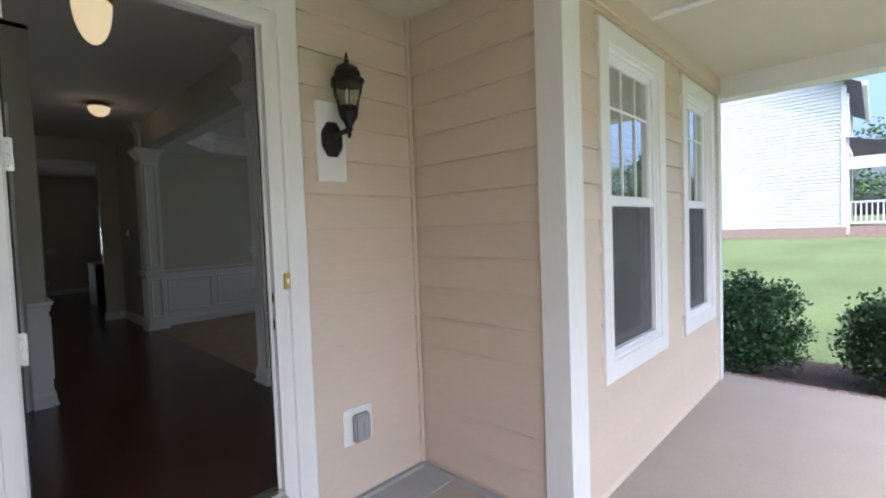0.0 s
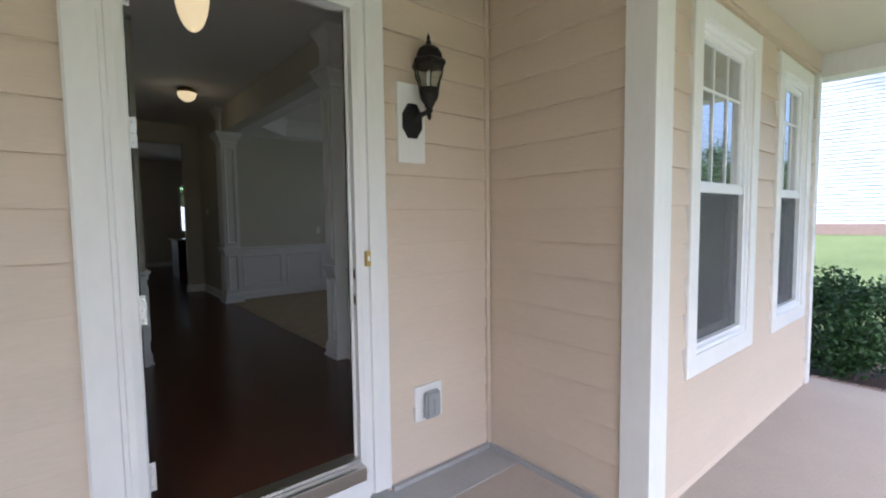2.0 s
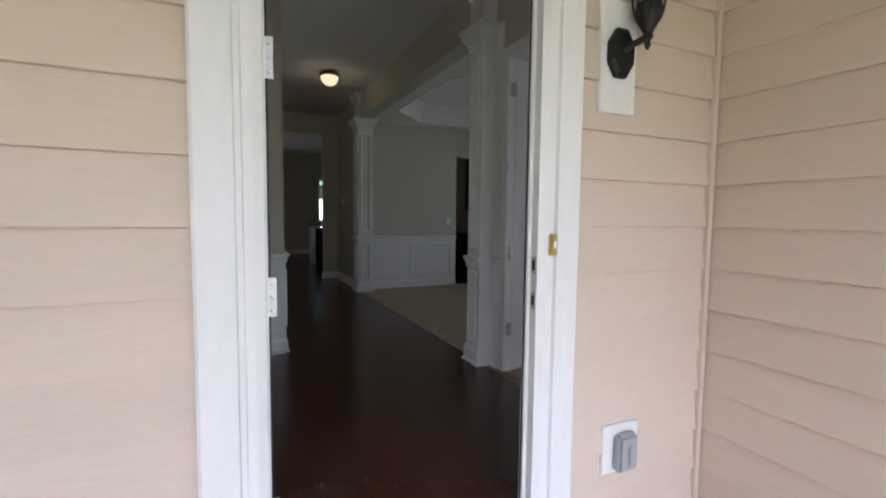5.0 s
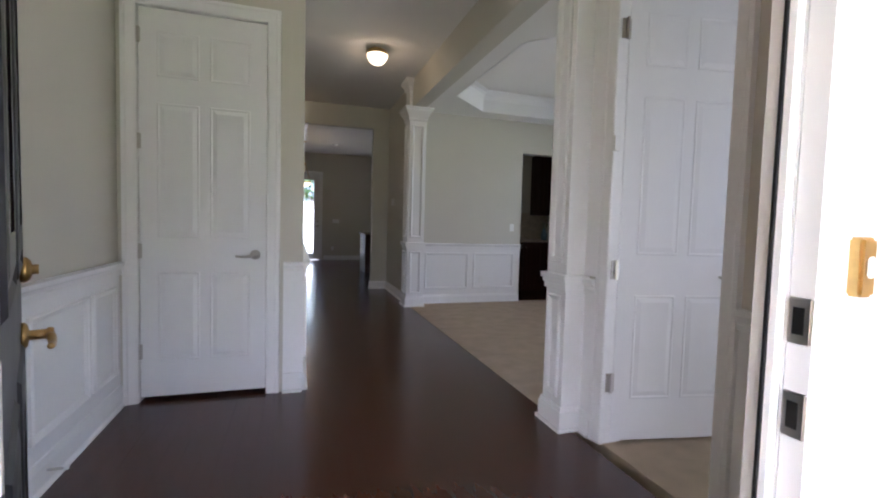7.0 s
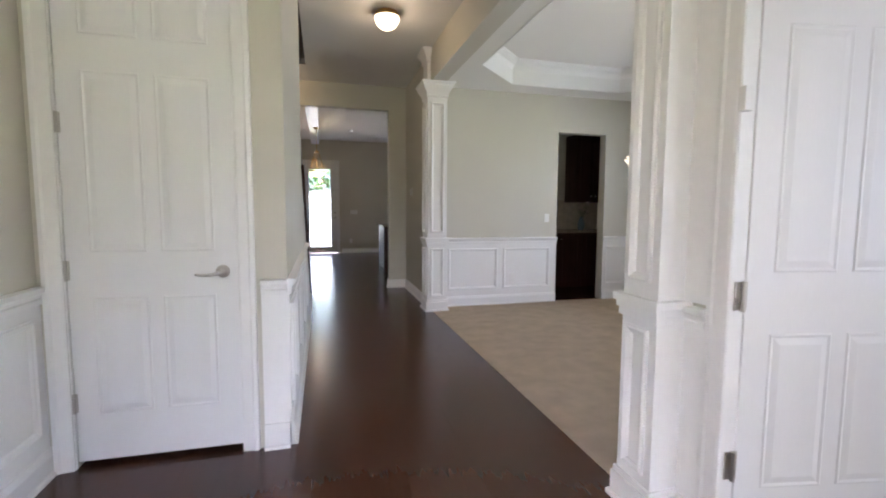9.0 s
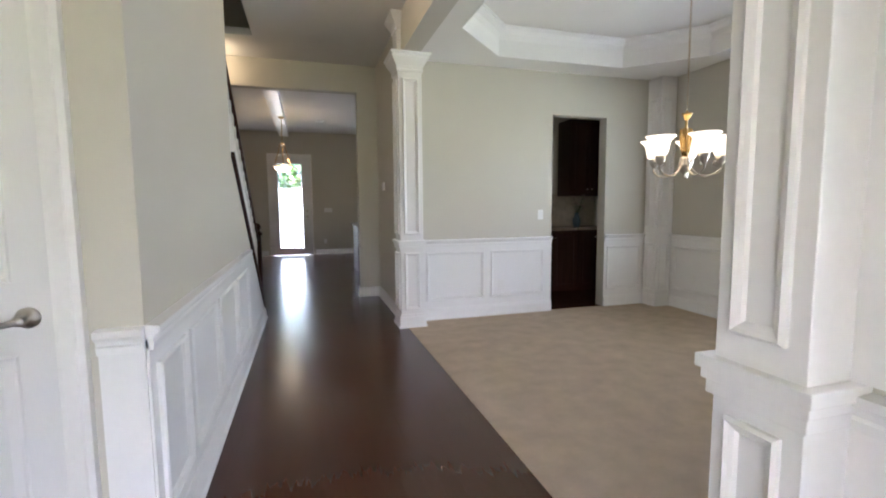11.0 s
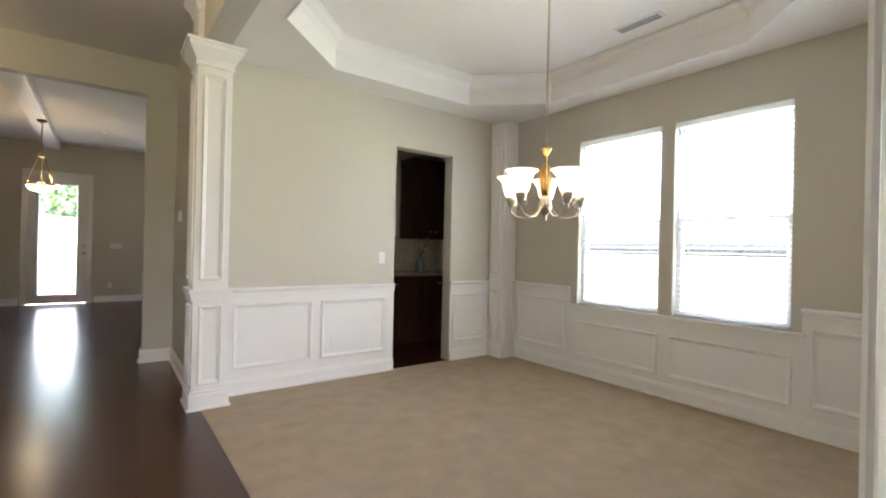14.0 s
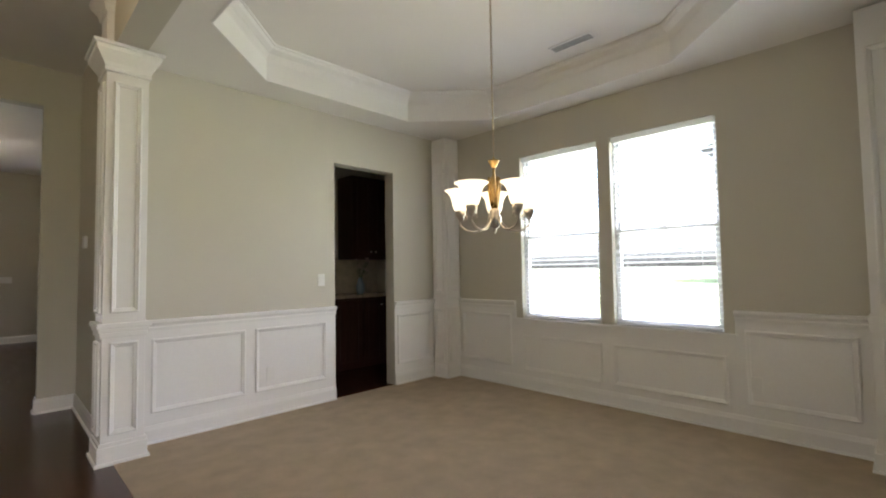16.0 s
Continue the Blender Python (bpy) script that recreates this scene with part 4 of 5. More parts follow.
def staircase():
    t = thing("staircase", (-0.1, 8.7, 0), "staircase with dark treads, white balusters and a dark handrail", "staircase")
    n = 15
    for k in range(n):
        z, y = 0.2 * (k + 1), 8.78 - 0.2 / 0.804 * k
        part("tread", boxes((-0.69, 0.36, y - 0.27, y + 0.03, z - 0.03, z), bev=0.006), DARKWOOD, t)
        part("riser", boxes((-0.69, 0.36, y - 0.015, y, z - 0.2, z - 0.03)), WHITE, t)
    pts = [(y, cap_z(y)) for y in (8.82, 6.86)]
    bm = bmesh.new()
    for x0, x1, dz0, dz1 in ((0.352, 0.512, -0.012, 0.022),):
        vs = [bm.verts.new((x, y, z + d)) for y, z in pts for x in (x0, x1) for d in (dz0, dz1)]
        for q in ((0, 1, 3, 2), (4, 6, 7, 5), (0, 4, 5, 1), (2, 3, 7, 6), (0, 2, 6, 4), (1, 5, 7, 3)):
            bm.faces.new([vs[i] for i in q])
    part("stringer_cap", bm, DARKWOOD, t, "dark stained cap along the stringer")
    part("handrail", tube(bmesh.new(), [(0.43, 8.86, cap_z(8.86) + 0.84), (0.43, 7.86, cap_z(7.86) + 0.84), (0.43, 6.86, cap_z(6.86) + 0.84)], 0.032, 12), DARKWOOD, t, "dark stained handrail")
    y = 8.76
    while y > 6.88:
        z0, z1 = cap_z(y) + 0.01, cap_z(y) + 0.83
        bm = boxes((0.415, 0.445, y - 0.015, y + 0.015, z0, z0 + 0.16), (0.415, 0.445, y - 0.015, y + 0.015, z1 - 0.12, z1))
        lathe(bm, ((0.014, z0 + 0.16), (0.017, z0 + 0.18), (0.011, z0 + 0.22), (0.016, z0 + 0.42), (0.011, z1 - 0.16), (0.014, z1 - 0.12)), (0.43, y, 0), 8)
        part("baluster", bm, WHITE, t)
        y -= 0.105
    bm = boxes((0.385, 0.475, 8.83, 8.92, 0, 0.98), (0.375, 0.485, 8.82, 8.93, 0, 0.12), (0.37, 0.49, 8.815, 8.935, 0.93, 0.96), bev=0.004)
    lathe(bm, ((0.03, 0.98), (0.045, 1.0), (0.05, 1.03), (0.035, 1.06), (0.01, 1.075)), (0.43, 8.875, 0), 16)
    part("newel_post", bm, DARKWOOD, t, "dark stained newel post")


staircase()
t = thing("thermostat", (1.945, 9.1, 1.5), "small white thermostat on the hall wall", "thermostat")
part("housing", boxes((1.925, 1.95, 9.05, 9.15, 1.45, 1.55), bev=0.004), PLATE, t)

# ---- dining room ----
FN = Face(2.0, 8.03, 1, 0, 0, -1)
FR = Face(5.26, 4.15, 0, 1, -1, 0)
wainscot(FN, 0.13, PX[0] - 2.0, [(0.21, 0.876), (0.962, 1.625)])
wainscot(FN, PX[1] - 2.0, 3.04, [(2.49, 2.99)])
wainscot(FR, 0.16, 0.90, [(0.23, 0.84)])
wainscot(FR, 0.90, 2.86, [(0.955, 1.825), (1.93, 2.78)], z_low=0.19, z_high=0.545, rail=False, top=DZ[0] - 0.032)
wainscot(FR, 2.86, 3.66, [(2.92, 3.60)])
wainscot(Face(2.12, 4.09, 1, 0, 0, 1), 0.0, 2.92, [(0.1, 0.9), (1.0, 1.85), (1.95, 2.8)])
switch_plate(FN, 1.583, 1.14)
switch_plate(FN, 1.09, 0.35, "wall_outlet", "white wall outlet in the wainscot panel", d=0.008)
switch_plate(FR, 0.78, 0.36, "wall_outlet", "white wall outlet in the wainscot panel", d=0.008)
switch_plate(FR, 3.30, 0.38, "wall_outlet", "white wall outlet in the wainscot panel", d=0.008)
struct("window_sill", FR.slab(FR.slab(bmesh.new(), 0.88, 2.88, -0.14, 0.05, DZ[0] - 0.03, DZ[0], bev=0.005), 0.91, 2.85, 0, 0.02, DZ[0] - 0.09, DZ[0] - 0.03, bev=0.004), WHITE, "white window sill with apron", "window sill")


def dining_window(name, y0, y1):
    s0, s1 = y0 - 4.15, y1 - 4.15
    z0, z1, zm = DZ[0], DZ[1], 1.525
    t = thing(name, FR.at((s0 + s1) / 2, 0, z0), "white double-hung dining room window", "window", "dining windows", kind="structure")
    part("window_frame", FR.ring(bmesh.new(), s0, s1, z0, z1, ((0, -0.138), (0, -0.065), (0.018, -0.065), (0.018, -0.138))), VINYL, t)
    for nm, a, b, d in (("upper_sash", zm - 0.02, z1 - 0.018, -0.125), ("lower_sash", z0 + 0.018, zm + 0.02, -0.095)):
        p = part(nm, FR.ring(bmesh.new(), s0 + 0.018, s1 - 0.018, a, b, ((0, d), (0, d + 0.03), (0.026, d + 0.03), (0.03, d + 0.022), (0.03, d))), VINYL, t)
        g = part("pane", FR.slab(bmesh.new(), s0 + 0.048, s1 - 0.048, d + 0.012, d + 0.015, a + 0.03, b - 0.03), GLASS, p)
        g.visible_shadow = False
    part("sash_lock", FR.slab(bmesh.new(), (s0 + s1) / 2 - 0.03, (s0 + s1) / 2 + 0.03, -0.065, -0.045, zm + 0.01, zm + 0.03, bev=0.004), PLATE, t)
    blind(FR, s0 + 0.012, s1 - 0.012, z0 + 0.006, z1 - 0.004, "white venetian blind lowered over the dining window, slats open", tilt=8, d=-0.034)


dining_window("window_3", *DY[0])
dining_window("window_4", *DY[1])


def chandelier(x, y):
    t = thing("chandelier", (x, y, TT), "brass and silver chandelier with five lit bell glass shades", "chandelier")
    part("ceiling_canopy", lathe(bmesh.new(), ((0.012, TT - 0.045), (0.03, TT - 0.04), (0.058, TT - 0.015), (0.062, TT - 0.001)), (x, y, 0), 24), SILVER, t, smooth=True)
    z = 1.895
    n = 0
    bm = bmesh.new()
    while z < TT - 0.05:
        q = [(0.007 * math.cos(a), 0.019 * math.sin(a)) for a in [2 * math.pi * k / 10 for k in range(11)]]
        tube(bm, [(x + (u if n % 2 else 0), y + (0 if n % 2 else u), z + v + 0.016) for u, v in q], 0.0018, 5)
        z += 0.030
        n += 1
    part("chain", bm, SILVER, t)
    part("cord", tube(bmesh.new(), [(x + 0.003, y, 1.885), (x - 0.003, y, 2.4), (x, y, TT - 0.03)], 0.002, 6), BRASS, t)
    part("top_cup", lathe(bmesh.new(), ((0.014, 1.830), (0.018, 1.840), (0.034, 1.865), (0.036, 1.873), (0.01, 1.875), (0.006, 1.895)), (x, y, 0), 20), BRASS, t, smooth=True)
    part("centre_stem", lathe(bmesh.new(), ((0.006, 1.565), (0.009, 1.62), (0.007, 1.72), (0.010, 1.835)), (x, y, 0), 12), BRASS, t, "slim brass stem")
    for k in range(6):
        a = 2 * math.pi * k / 6 + 0.3
        part("stem_strap", tube(bmesh.new(), [(x + r * math.cos(a), y + r * math.sin(a), z) for r, z in ((0.012, 1.575), (0.022, 1.62), (0.031, 1.69), (0.034, 1.75), (0.030, 1.772))], [0.007, 0.008, 0.009, 0.009, 0.006], 8), BRASS, t, "curved brass strap", smooth=True)
    part("hub", lathe(bmesh.new(), ((0.004, 1.436), (0.012, 1.446), (0.008, 1.456), (0.024, 1.468), (0.040, 1.495), (0.042, 1.525), (0.028, 1.550), (0.034, 1.565), (0.016, 1.580)), (x, y, 0), 20), SILVER, t, smooth=True)
    for k in range(5):
        a = radians(39 + 72 * k)
        c, s = math.cos(a), math.sin(a)
        path = ((0.03, 1.525), (0.05, 1.485), (0.09, 1.450), (0.14, 1.442), (0.19, 1.455), (0.225, 1.488), (0.229, 1.525), (0.205, 1.550), (0.180, 1.540), (0.178, 1.518), (0.192, 1.510))
        arm = part("arm", tube(bmesh.new(), [(x + r * c, y + r * s, z) for r, z in path], 0.0065, 8), SILVER, t, smooth=True)
        px, py = x + 0.222 * c, y + 0.222 * s
        part("socket_cup", lathe(bmesh.new(), ((0.010, 1.515), (0.018, 1.525), (0.030, 1.550), (0.034, 1.575), (0.028, 1.580)), (px, py, 0), 16), SILVER, arm, smooth=True)
        g = part("glass_shade", lathe(bmesh.new(), ((0.026, 1.577), (0.040, 1.583), (0.050, 1.610), (0.056, 1.645), (0.066, 1.675), (0.082, 1.695), (0.099, 1.706), (0.097, 1.709), (0.079, 1.698), (0.062, 1.675), (0.052, 1.645), (0.03, 1.585)), (px, py, 0), 24), SHADE, arm, "lit alabaster bell glass", smooth=True)
        g.visible_shadow = False
    bulb("chandelier_bulbs", (x, y, 1.715), CHAND_W, radius=0.2)


chandelier(3.53, 5.89)
t = thing("ceiling_vent", (4.65, 5.96, TT), "white slotted ceiling vent", "vent")
part("frame", boxes((4.60, 4.70, 5.77, 6.145, TT - 0.008, TT), bev=0.002), PLATE, t)
for q in range(4):
    part("slat", boxes((4.613 + q * 0.021, 4.624 + q * 0.021, 5.79, 6.125, TT - 0.013, TT - 0.008)), GREYPL, t)

# ---- pantry beyond the doorway ----


def cabinet(x0, x1, y0, y1, z0, z1, name, label):
    t = thing(name, ((x0 + x1) / 2, (y0 + y1) / 2, z0), label, "cabinet", "pantry cabinets")
    part("body", boxes((x0, x1, y0, y1, z0, z1), bev=0.003), DARKWOOD, t)
    f = Face(x0, y0, 1, 0, 0, -1)
    w = (x1 - x0) / 2
    for k in range(2):
        d = part("door", f.slab(bmesh.new(), k * w + 0.006, (k + 1) * w - 0.006, 0.001, 0.02, z0 + 0.03, z1 - 0.02, bev=0.003), DARKWOOD, t)
        part("door_panel", f.ring(bmesh.new(), k * w + 0.07, (k + 1) * w - 0.07, z0 + 0.09, z1 - 0.08, ((0, 0.0205), (0.01, 0.026), (0.02, 0.0205)), close=False), DARKWOOD, d)
        part("knob", lathe(bmesh.new(), ((0.006, 0), (0.006, 0.012), (0.013, 0.018), (0.01, 0.026)), m=Matrix.Translation(f.at(w + (0.04 if k else -0.04), 0.02, z0 + (0.1 if z0 > 1 else z1 - z0 - 0.1))) @ Matrix.Rotation(radians(90), 4, "X"), n=10), NICKEL, d)
    return t


cabinet(3.9, 4.75, 9.05, 9.605, 0.0, 0.88, "base_cabinet", "dark cherry base cabinet with panel doors")
cabinet(4.75, 5.395, 9.05, 9.605, 0.0, 0.88, "base_cabinet", "dark cherry base cabinet with panel doors")
cabinet(4.74, 5.395, 9.27, 9.605, 1.38, 2.50, "wall_cabinet", "dark cherry wall cabinet with crown")
struct("countertop", boxes((3.87, 5.395, 9.02, 9.605, 0.88, 0.92), bev=0.006), GRANITE, "speckled granite pantry countertop", "countertop")
struct("backsplash", boxes((3.87, 5.395, 9.598, 9.609, 0.92, 1.42)), SOIL, "tan tile backsplash", "backsplash")


def flower_vase(x, y, z):
    t = thing("flower_vase", (x, y, z), "blue-grey vase of pale dried flowers on the counter", "vase")
    part("vase", lathe(bmesh.new(), ((0.035, z), (0.055, z + 0.03), (0.06, z + 0.10), (0.035, z + 0.17), (0.03, z + 0.2), (0.038, z + 0.21)), (x, y, 0), 18), VASE, t, smooth=True)
    rnd = random.Random(4)
    bm, bs = bmesh.new(), bmesh.new()
    for k in range(16):
        a, r, h = rnd.random() * 6.28, rnd.uniform(0.02, 0.16), rnd.uniform(0.28, 0.46)
        e = Vector((x + r * math.cos(a), y + r * math.sin(a) * 0.7, z + h))
        tube(bs, [(x, y, z + 0.19), e], 0.002, 4)
        for j in range(7):
            b = rnd.random() * 6.28
            u = Vector((math.cos(b), math.sin(b), rnd.uniform(-0.4, 0.8))) * 0.026
            v = u.cross(Vector((0.2, 0.3, 1))).normalized() * 0.012
            bm.faces.new([bm.verts.new(p) for p in (e, e + u * 0.6 + v, e + u * 1.2, e + u * 0.6 - v)])
    part("stem_bunch", bs, LEAF, t)
    part("blossom_bunch", bm, PETAL, t)


flower_vase(4.86, 9.25, 0.92)

# ---- family room ----
bdo = thing("back_door", ((BD[0] + BD[1]) / 2, 15.7, 0), "white back door with a full glass lite, closed", "door")
FB = Face(0, 15.72, 1, 0, 0, -1)
part("door_frame", FB.portal(bmesh.new(), BD[0] + 0.03, BD[1] - 0.03, 0, BH - 0.04, ((0, 0), (0, 0.025), (0.07, 0.035), (0.08, 0.02))), WHITE, bdo)
part("leaf", FB.ring(bmesh.new(), BD[0] + 0.03, BD[1] - 0.03, 0.01, BH - 0.04, ((0, -0.03), (0, 0.0), (0.13, 0.0), (0.15, 0.012), (0.17, 0.0), (0.18, -0.03))), DOORW, bdo)
g = part("pane", FB.slab(bmesh.new(), BD[0] + 0.2, BD[1] - 0.2, -0.02, -0.016, 0.18, BH - 0.2), GLASS, bdo)
g.visible_shadow = False
lever(FB, BD[1] - 0.09, 1.0, bdo, -1)
lathe_bm = lathe(bmesh.new(), ((0.028, 0), (0.028, 0.01), (0.012, 0.02)), m=Matrix.Translation(FB.at(BD[1] - 0.09, 0, 1.14)) @ Matrix.Rotation(radians(90), 4, "X"))
part("deadbolt", lathe_bm, NICKEL, bdo)
switch_plate(Face(0, 15.70, 1, 0, 0, -1), 1.54, 1.16, w=0.2)
switch_plate(Face(0, 15.70, 1, 0, 0, -1), 1.45, 0.34, "wall_outlet", "white wall outlet by the back door")
t = thing("window_5", ((KW[0] + KW[1]) / 2, 15.7, 1.0), "white family room window", "window", kind="structure")
part("window_frame", FB.ring(bmesh.new(), KW[0], KW[1], 1.0, 2.4, ((0, -0.08), (0, 0.0), (0.05, 0.0), (0.05, -0.08))), VINYL, t)
part("mullion", FB.slab(bmesh.new(), 3.38, 3.42, -0.07, -0.01, 1.05, 2.35), VINYL, t)
g = part("pane", FB.slab(bmesh.new(), KW[0] + 0.05, KW[1] - 0.05, -0.05, -0.046, 1.05, 2.35), GLASS, t)
g.visible_shadow = False
struct("ceiling_beam", boxes((0.40, 0.62, 9.735, 15.69, 3.03, 3.15), bev=0.006), WHITE, "white coffered ceiling beam", "beam")
t = thing("pendant_lamp", (0.57, 13.05, 3.03), "bronze pendant with a lit frosted glass bowl", "pendant")
part("ceiling_canopy", lathe(bmesh.new(), ((0.02, 2.99), (0.06, 3.01), (0.065, 3.03)), (0.57, 13.05, 0), 18), BRASS, t)
part("stem", tube(bmesh.new(), [(0.57, 13.05, 3.0), (0.57, 13.05, 2.52)], 0.007, 8), BRASS, t)
part("crown_cup", lathe(bmesh.new(), ((0.05, 2.48), (0.055, 2.50), (0.02, 2.54)), (0.57, 13.05, 0), 16), BRASS, t)
for k in range(3):
    a = radians(90 + 120 * k)
    part("rod", tube(bmesh.new(), [(0.57 + 0.04 * math.cos(a), 13.05 + 0.04 * math.sin(a), 2.50), (0.57 + 0.17 * math.cos(a), 13.05 + 0.17 * math.sin(a), 2.09)], 0.008, 8), BRASS, t)
part("rim", lathe(bmesh.new(), ((0.168, 2.05), (0.185, 2.055), (0.185, 2.08), (0.168, 2.085)), (0.57, 13.05, 0), 28), BRASS, t)
g = part("glass_bowl", lathe(bmesh.new(), [(0.17 * math.cos(q), 2.055 - 0.10 * math.sin(q)) for q in [math.pi / 2 * k / 8 for k in range(9)]], (0.57, 13.05, 0), 28), BOWL, t, "lit frosted bowl", smooth=True)
g.visible_shadow = False
bulb("pendant_bulb", (0.57, 13.05, 2.16), PEND_W)
t = thing("smoke_detector", (1.35, 13.9, 3.15), "round white smoke detector on the ceiling", "smoke detector")
part("housing", lathe(bmesh.new(), ((0.045, 3.11), (0.06, 3.12), (0.065, 3.15)), (1.35, 13.9, 0), 20), PLATE, t)
t = thing("kitchen_island", (2.6, 12.4, 0), "dark wood kitchen island with a granite top", "island")
part("body", boxes((1.90, 3.4, 11.9, 12.8, 0, 0.88), bev=0.004), DARKWOOD, t)
part("worktop", boxes((1.86, 3.45, 11.85, 12.85, 0.88, 0.92), bev=0.006), GRANITE, t)

# ---- outdoors ----


def shrub(x, y, r, h, seed, label):
    t = thing("shrub", (x, y, GZ), label, "shrub", "porch shrubs")
    rnd = random.Random(seed)
    bs = bmesh.new()
    for k in range(14):
        a, q = rnd.random() * 6.28, rnd.uniform(0.2, 0.8) * r
        tube(bs, [(x + 0.05 * math.cos(a), y + 0.05 * math.sin(a), GZ), (x + q * 0.6 * math.cos(a), y + q * 0.6 * math.sin(a), GZ + h * 0.4), (x + q * math.cos(a), y + q * math.sin(a), GZ + h * rnd.uniform(0.6, 0.9))], [0.012, 0.008, 0.004], 5)
    part("stem_cluster", bs, BARK, t)
    verts, faces = [], []
    hubs = [(rnd.random() * 6.28, rnd.random(), rnd.uniform(0.1, 0.95)) for _ in range(80)]
    for k in range(11000):
        ha, hr, hz = hubs[k % 80]
        w = r * (1.0 - 0.55 * max(0, hz - 0.4) ** 1.2 - 0.35 * max(0, 0.3 - hz))
        c = Vector((x + w * math.sqrt(hr) * math.cos(ha), y + w * math.sqrt(hr) * math.sin(ha), GZ + 0.08 + hz * h * 0.9))
        d = Vector((rnd.gauss(0, 1), rnd.gauss(0, 1), rnd.gauss(0, 1)))
        c += d.normalized() * rnd.random() ** 0.6 * 0.17
        c.z = max(c.z, GZ + 0.03)
        u = Vector((rnd.gauss(0, 1), rnd.gauss(0, 1), rnd.gauss(0.35, 0.7))).normalized()
        v = u.cross(Vector((rnd.gauss(0, 1), rnd.gauss(0, 1), rnd.gauss(0, 1)))).normalized()
        L = rnd.uniform(0.03, 0.058)
        b = len(verts)
        verts += [c, c + u * L * 0.5 + v * L * 0.32, c + u * L, c + u * L * 0.5 - v * L * 0.32]
        faces.append((b, b + 1, b + 2, b + 3))
    me = bpy.data.meshes.new("foliage")
    me.from_pydata([tuple(q) for q in verts], [], faces)
    me.materials.append(LEAF)
    ob = new("foliage", me)
    ob.parent = t
    ob.matrix_parent_inverse = t.matrix_basis.inverted()


shrub(6.28, 0.92, 0.47, 1.12, 1, "dense dark green rounded shrub beside the porch")
shrub(6.42, -0.32, 0.45, 0.92, 2, "loose green shrub with paler tips beside the porch")
shrub(6.4, -1.20, 0.46, 1.05, 3, "dense dark green rounded shrub beside the porch")


def tree(x, y, h, seed):
    z0 = ground_height(x, y)
    t = thing("tree", (x, y, z0), "tall broadleaf tree at the edge of the lot", "tree", "trees at the lot edge")
    rnd = random.Random(seed)
    bs = bmesh.new()
    tube(bs, [(x, y, z0), (x + 0.1, y, z0 + h * 0.35), (x - 0.1, y + 0.1, z0 + h * 0.9)], [0.28, 0.2, 0.04], 8)
    tips = []
    for k in range(16):
        a, q, zz = rnd.random() * 6.28, rnd.uniform(0.14, 0.36) * h, rnd.uniform(0.3, 0.95)
        q *= 1.15 - 0.7 * abs(zz - 0.55)
        e = Vector((x + q * math.cos(a), y + q * math.sin(a), z0 + h * zz))
        tips.append(e)
        tube(bs, [(x, y, z0 + h * max(0.2, zz - 0.2)), e], [0.08, 0.02], 5)
    part("trunk", bs, BARK, t)
    verts, faces = [], []
    for k in range(2600):
        e = tips[k % 16]
        c = e + Vector((rnd.gauss(0, 1), rnd.gauss(0, 1), rnd.gauss(0, 0.8))) * h * 0.075
        u = Vector((rnd.gauss(0, 1), rnd.gauss(0, 1), rnd.gauss(0, 0.6))).normalized()
        v = u.cross(Vector((rnd.gauss(0, 1), rnd.gauss(0, 1), 1))).normalized()
        L = rnd.uniform(0.25, 0.5)
        b = len(verts)
        verts += [c, c + u * L * 0.5 + v * L * 0.35, c + u * L, c + u * L * 0.5 - v * L * 0.35]
        faces.append((b, b + 1, b + 2, b + 3))
    me = bpy.data.meshes.new("crown")
    me.from_pydata([tuple(q) for q in verts], [], faces)
    me.materials.append(WOODS)
    ob = new("crown", me)
    ob.parent = t
    ob.matrix_parent_inverse = t.matrix_basis.inverted()
    return t


first = [tree(20, -42, 11, 5), tree(30, -45, 9, 6), tree(2, 42, 10, 7)]
spots = [(12, -44), (38, -42), (47, -40), (55, -36), (62, -30), (5, -46), (-4, 44), (7, 40), (-9, 38), (12, 43), (64, 14), (60, -8), (62, 3), (26, -50), (44, -47), (75, -27), (86, -23), (97, -30), (112, -34), (132, -37), (82, -35), (104, -24), (122, -27), (70, -22)]
rnd = random.Random(8)
for i, (x, y) in enumerate(spots):
    copy_thing(first[i % 3], Matrix.Translation((x, y, ground_height(x, y))) @ Matrix.Rotation(rnd.random() * 6, 4, "Z"))


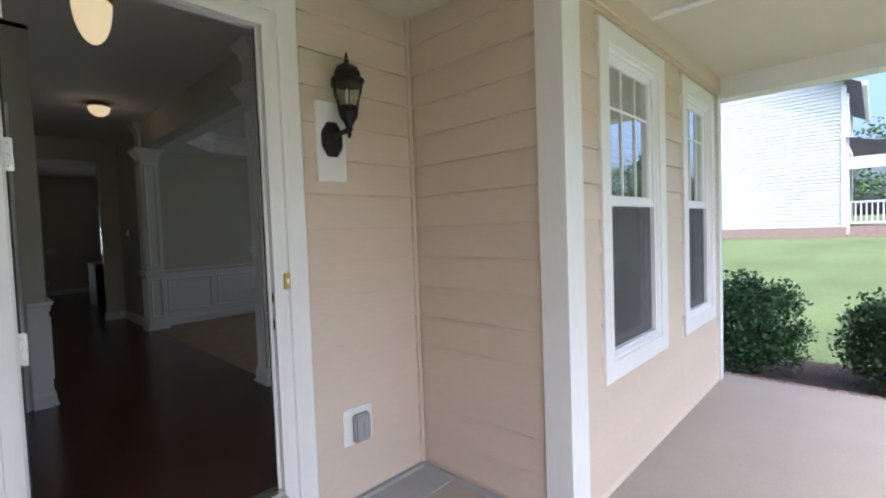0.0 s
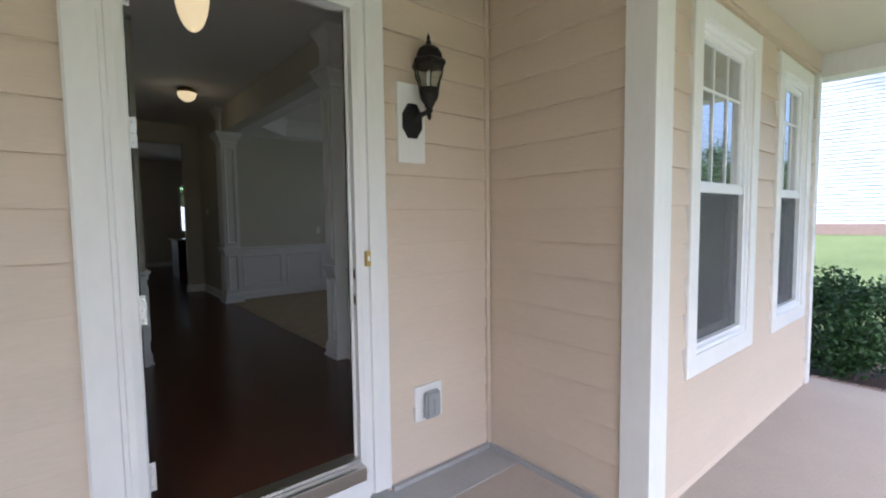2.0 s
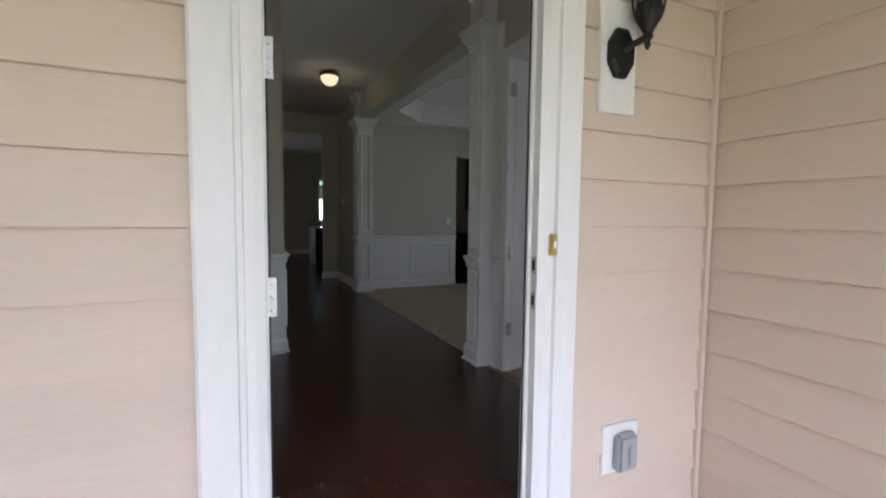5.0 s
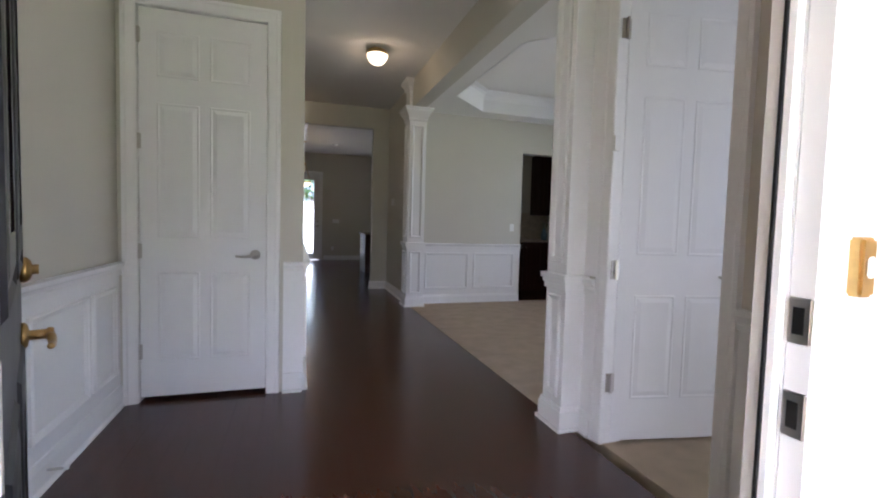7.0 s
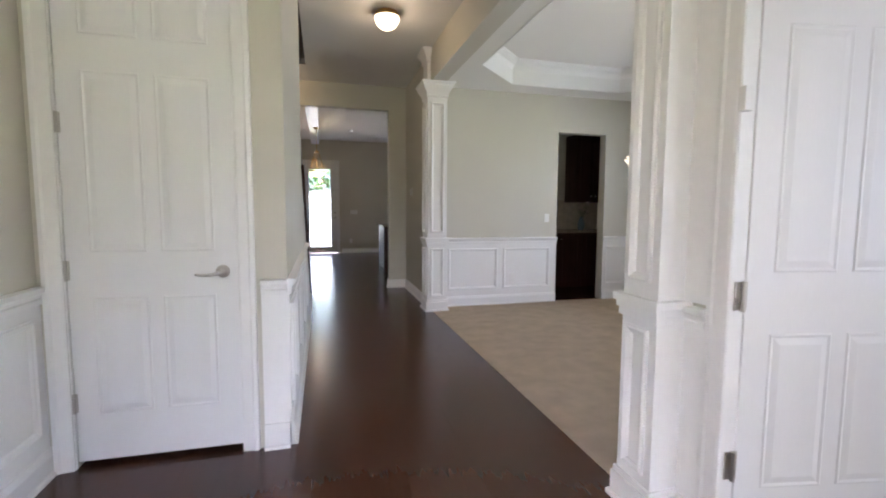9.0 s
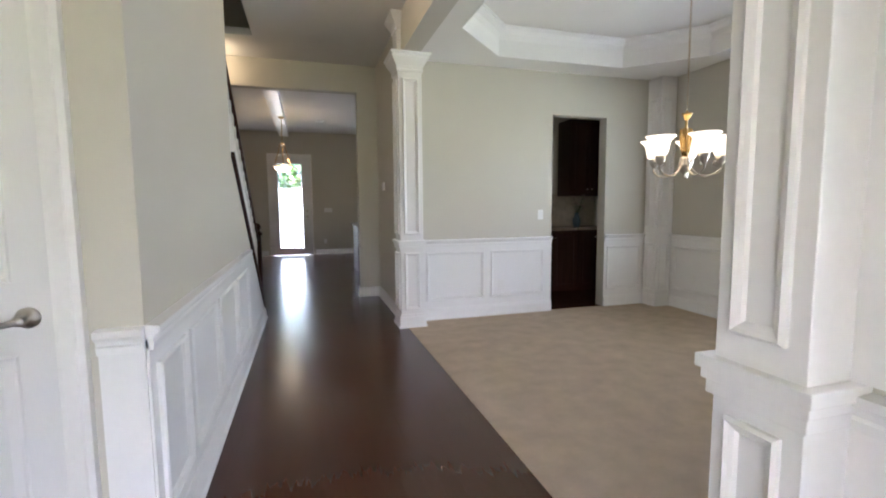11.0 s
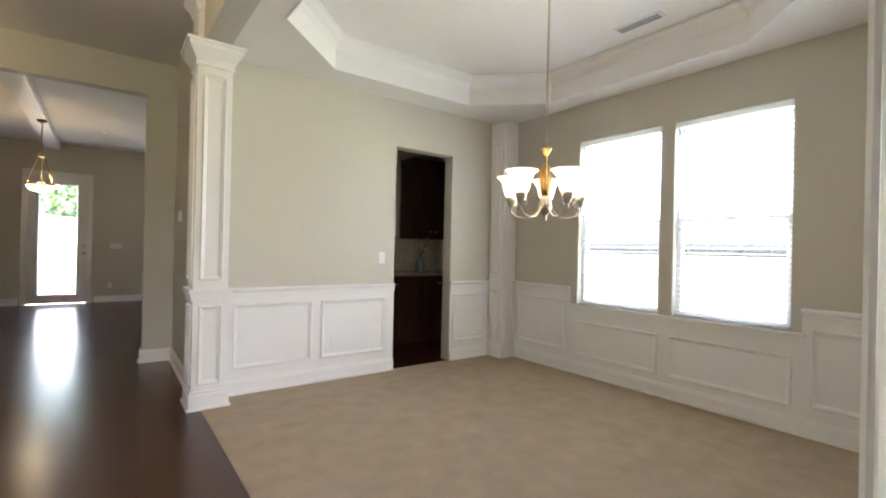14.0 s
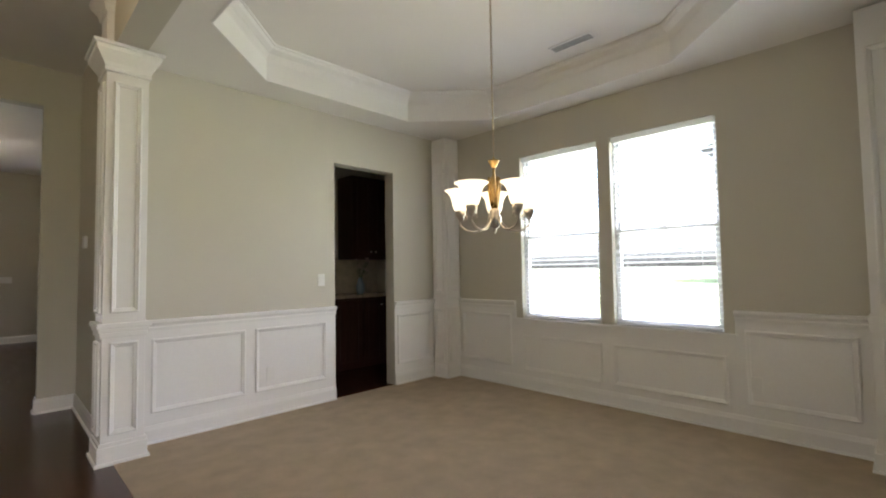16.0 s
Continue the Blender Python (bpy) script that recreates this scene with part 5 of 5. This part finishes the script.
def neighbour():
    X, Y0, Y1, Z = 24.0, 0.78, 9.8, ground_height(24, 3) - 0.05
    t = thing("neighbour_house", (X + 4, 5, Z), "white two-storey neighbour house with lap siding and porch", "house")
    part("foundation", boxes((X, X + 9, Y0, Y1, Z, Z + 0.5)), BRICK, t, "brick foundation")
    part("wall", boxes((X + 0.05, X + 9, Y0 + 0.05, Y1, Z + 0.5, Z + 6.1)), NSIDING, t)
    f = Face(X + 0.05, Y0, 0, 1, -1, 0)
    for k in range(38):
        z = Z + 0.5 + k * 0.15
        part("lap_board", f.run(bmesh.new(), 0.05, Y1 - Y0, ((0, z), (0.034, z), (0.004, z + 0.15), (0, z + 0.15))), NSIDING, t)
    bm = bmesh.new()
    for x0, x1 in ((X - 0.4, X + 9.4),):
        ym, zt = (Y0 + Y1) / 2, Z + 8.9
        v = [bm.verts.new(p) for p in ((x0, Y0 - 0.45, Z + 5.95), (x1, Y0 - 0.45, Z + 5.95), (x1, ym, zt), (x0, ym, zt), (x0, Y1 + 0.45, Z + 5.95), (x1, Y1 + 0.45, Z + 5.95))]
        for q in ((0, 1, 2, 3), (3, 2, 5, 4)):
            bm.faces.new([v[i] for i in q])
    bmesh.ops.solidify(bm, geom=bm.faces[:], thickness=0.16)
    part("roof", bm, SHINGLE, t)
    bm = bmesh.new()
    v = [bm.verts.new(p) for p in ((X + 0.05, Y0, Z + 6.0), (X + 0.05, Y1, Z + 6.0), (X + 0.05, (Y0 + Y1) / 2, Z + 8.7), (X + 0.3, Y0, Z + 6.0), (X + 0.3, Y1, Z + 6.0), (X + 0.3, (Y0 + Y1) / 2, Z + 8.7))]
    for q in ((0, 1, 2), (5, 4, 3), (0, 2, 5, 3), (1, 4, 5, 2)):
        bm.faces.new([v[i] for i in q])
    part("gable", bm, NSIDING, t)
    part("gutter", boxes((X - 0.4, X + 9.4, Y0 - 0.62, Y0 - 0.46, Z + 5.8, Z + 5.98), bev=0.03), EXTWHITE, t)
    part("downpipe", tube(bmesh.new(), [(X + 0.1, Y0 - 0.06, Z + 5.7), (X + 0.1, Y0 - 0.06, Z + 0.2)], 0.045, 8), EXTWHITE, t)
    part("corner_trim", boxes((X - 0.01, X + 0.16, Y0 - 0.02, Y0 + 0.14, Z + 0.5, Z + 6.0)), EXTWHITE, t)
    part("porch_floor", boxes((X + 0.3, X + 8, Y0 - 2.6, Y0, Z, Z + 0.5)), BRICK, t)
    bm = bmesh.new()
    v = [bm.verts.new(p) for p in ((X - 0.1, Y0, Z + 4.0), (X + 8.3, Y0, Z + 4.0), (X + 8.3, Y0 - 3.0, Z + 3.2), (X - 0.1, Y0 - 3.0, Z + 3.2))]
    bm.faces.new(v)
    bmesh.ops.solidify(bm, geom=bm.faces[:], thickness=0.15)
    part("porch_roof", bm, SHINGLE, t)
    part("porch_fascia", boxes((X, X + 8.2, Y0 - 2.85, Y0 - 2.65, Z + 2.75, Z + 3.15), (X, X + 0.2, Y0 - 2.7, Y0, Z + 2.75, Z + 3.2)), EXTWHITE, t)
    for y in (Y0 - 2.5, Y0 - 1.6):
        part("porch_post", boxes((X + 0.35, X + 0.55, y - 0.1, y + 0.1, Z + 0.5, Z + 2.8)), EXTWHITE, t)
    rail = part("railing", boxes((X + 0.4, X + 0.48, Y0 - 2.5, Y0, Z + 1.42, Z + 1.5), (X + 0.4, X + 0.48, Y0 - 2.5, Y0, Z + 0.6, Z + 0.67)), EXTWHITE, t)
    for k in range(15):
        y = Y0 - 0.12 - k * 0.16
        part("baluster", boxes((X + 0.42, X + 0.46, y - 0.02, y + 0.02, Z + 0.67, Z + 1.42)), EXTWHITE, rail)


neighbour()

t = thing("garden_fence", (1, 20, GZ), "white board fence behind the house", "fence")
bm = box(bmesh.new(), -0.072, 0.072, -0.012, 0.012, 0, 2.3, bev=0.003)
me = bpy.data.meshes.new("fence_board")
bm.to_mesh(me)
bm.free()
me.materials.append(EXTWHITE)
for k in range(96):
    piece("fence_board", me, Matrix.Translation((-6 + k * 0.15, 20, GZ)), t)
for z in (0.3, 1.9):
    part("fence_rail", boxes((-6.1, 8.4, 20.013, 20.06, GZ + z, GZ + z + 0.1)), EXTWHITE, t)
for k in range(7):
    part("fence_post", boxes((-6.05 + k * 2.4, -5.95 + k * 2.4, 20.06, 20.16, GZ, GZ + 2.35)), EXTWHITE, t)
struct("patio", boxes((-3, 5, 15.85, 18.6, -0.5, -0.05)), CONCRETE, "concrete patio behind the house", "patio")

# ---- pieces of floor and paving ----
rnd = random.Random(12)
edge = thing("brick_edging", (5.55, 0, PZ - 0.1), "row of weathered bricks along the porch slab", "edging", kind="structure")
bm = box(bmesh.new(), -0.05, 0.05, -0.033, 0.033, -0.12, 0, bev=0.004)
me = bpy.data.meshes.new("brick")
bm.to_mesh(me)
bm.free()
me.materials.append(BRICK)
for k in range(36):
    piece("brick", me, pose(5.545 + rnd.uniform(-0.004, 0.004), 1.02 - k * 0.076, PZ - 0.004 + rnd.uniform(-0.005, 0.003), rnd.uniform(-1, 1), 0, rnd.uniform(-1.5, 1.5)), edge)
part("mortar_bed", boxes((5.495, 5.595, -1.72, 1.05, PZ - 0.3, PZ - 0.015)), MORTAR, edge)

planks = thing("floor_planks", (1.0, 5, 0), "dark cherry hardwood planks, glossy and worn", "floor", kind="structure")
PW = 2.54 / 30
meshes = []
for L in (0.9, 1.2, 1.5):
    bm = box(bmesh.new(), -PW / 2 + 0.0002, PW / 2 - 0.0002, 0.0002, L - 0.0002, -0.012, 0)
    bmesh.ops.recalc_face_normals(bm, faces=bm.faces)
    me = bpy.data.meshes.new("plank")
    bm.to_mesh(me)
    bm.free()
    me.materials.append(WOOD)
    meshes.append((L, me))
x = -0.585 + PW / 2
while x < 1.955 - PW / 2 + 0.001:
    y = 2.205 - rnd.uniform(0, 0.0)
    end = 4.95 if x < 0.47 else 9.2
    while y < end:
        L, me = rnd.choice(meshes)
        if x < 0.47 and y + L > 5.5:
            L, me = meshes[0]
        piece("plank", me, Matrix.Translation((x, y, rnd.uniform(-0.0002, 0.0002))), planks)
        y += L
    x += PW
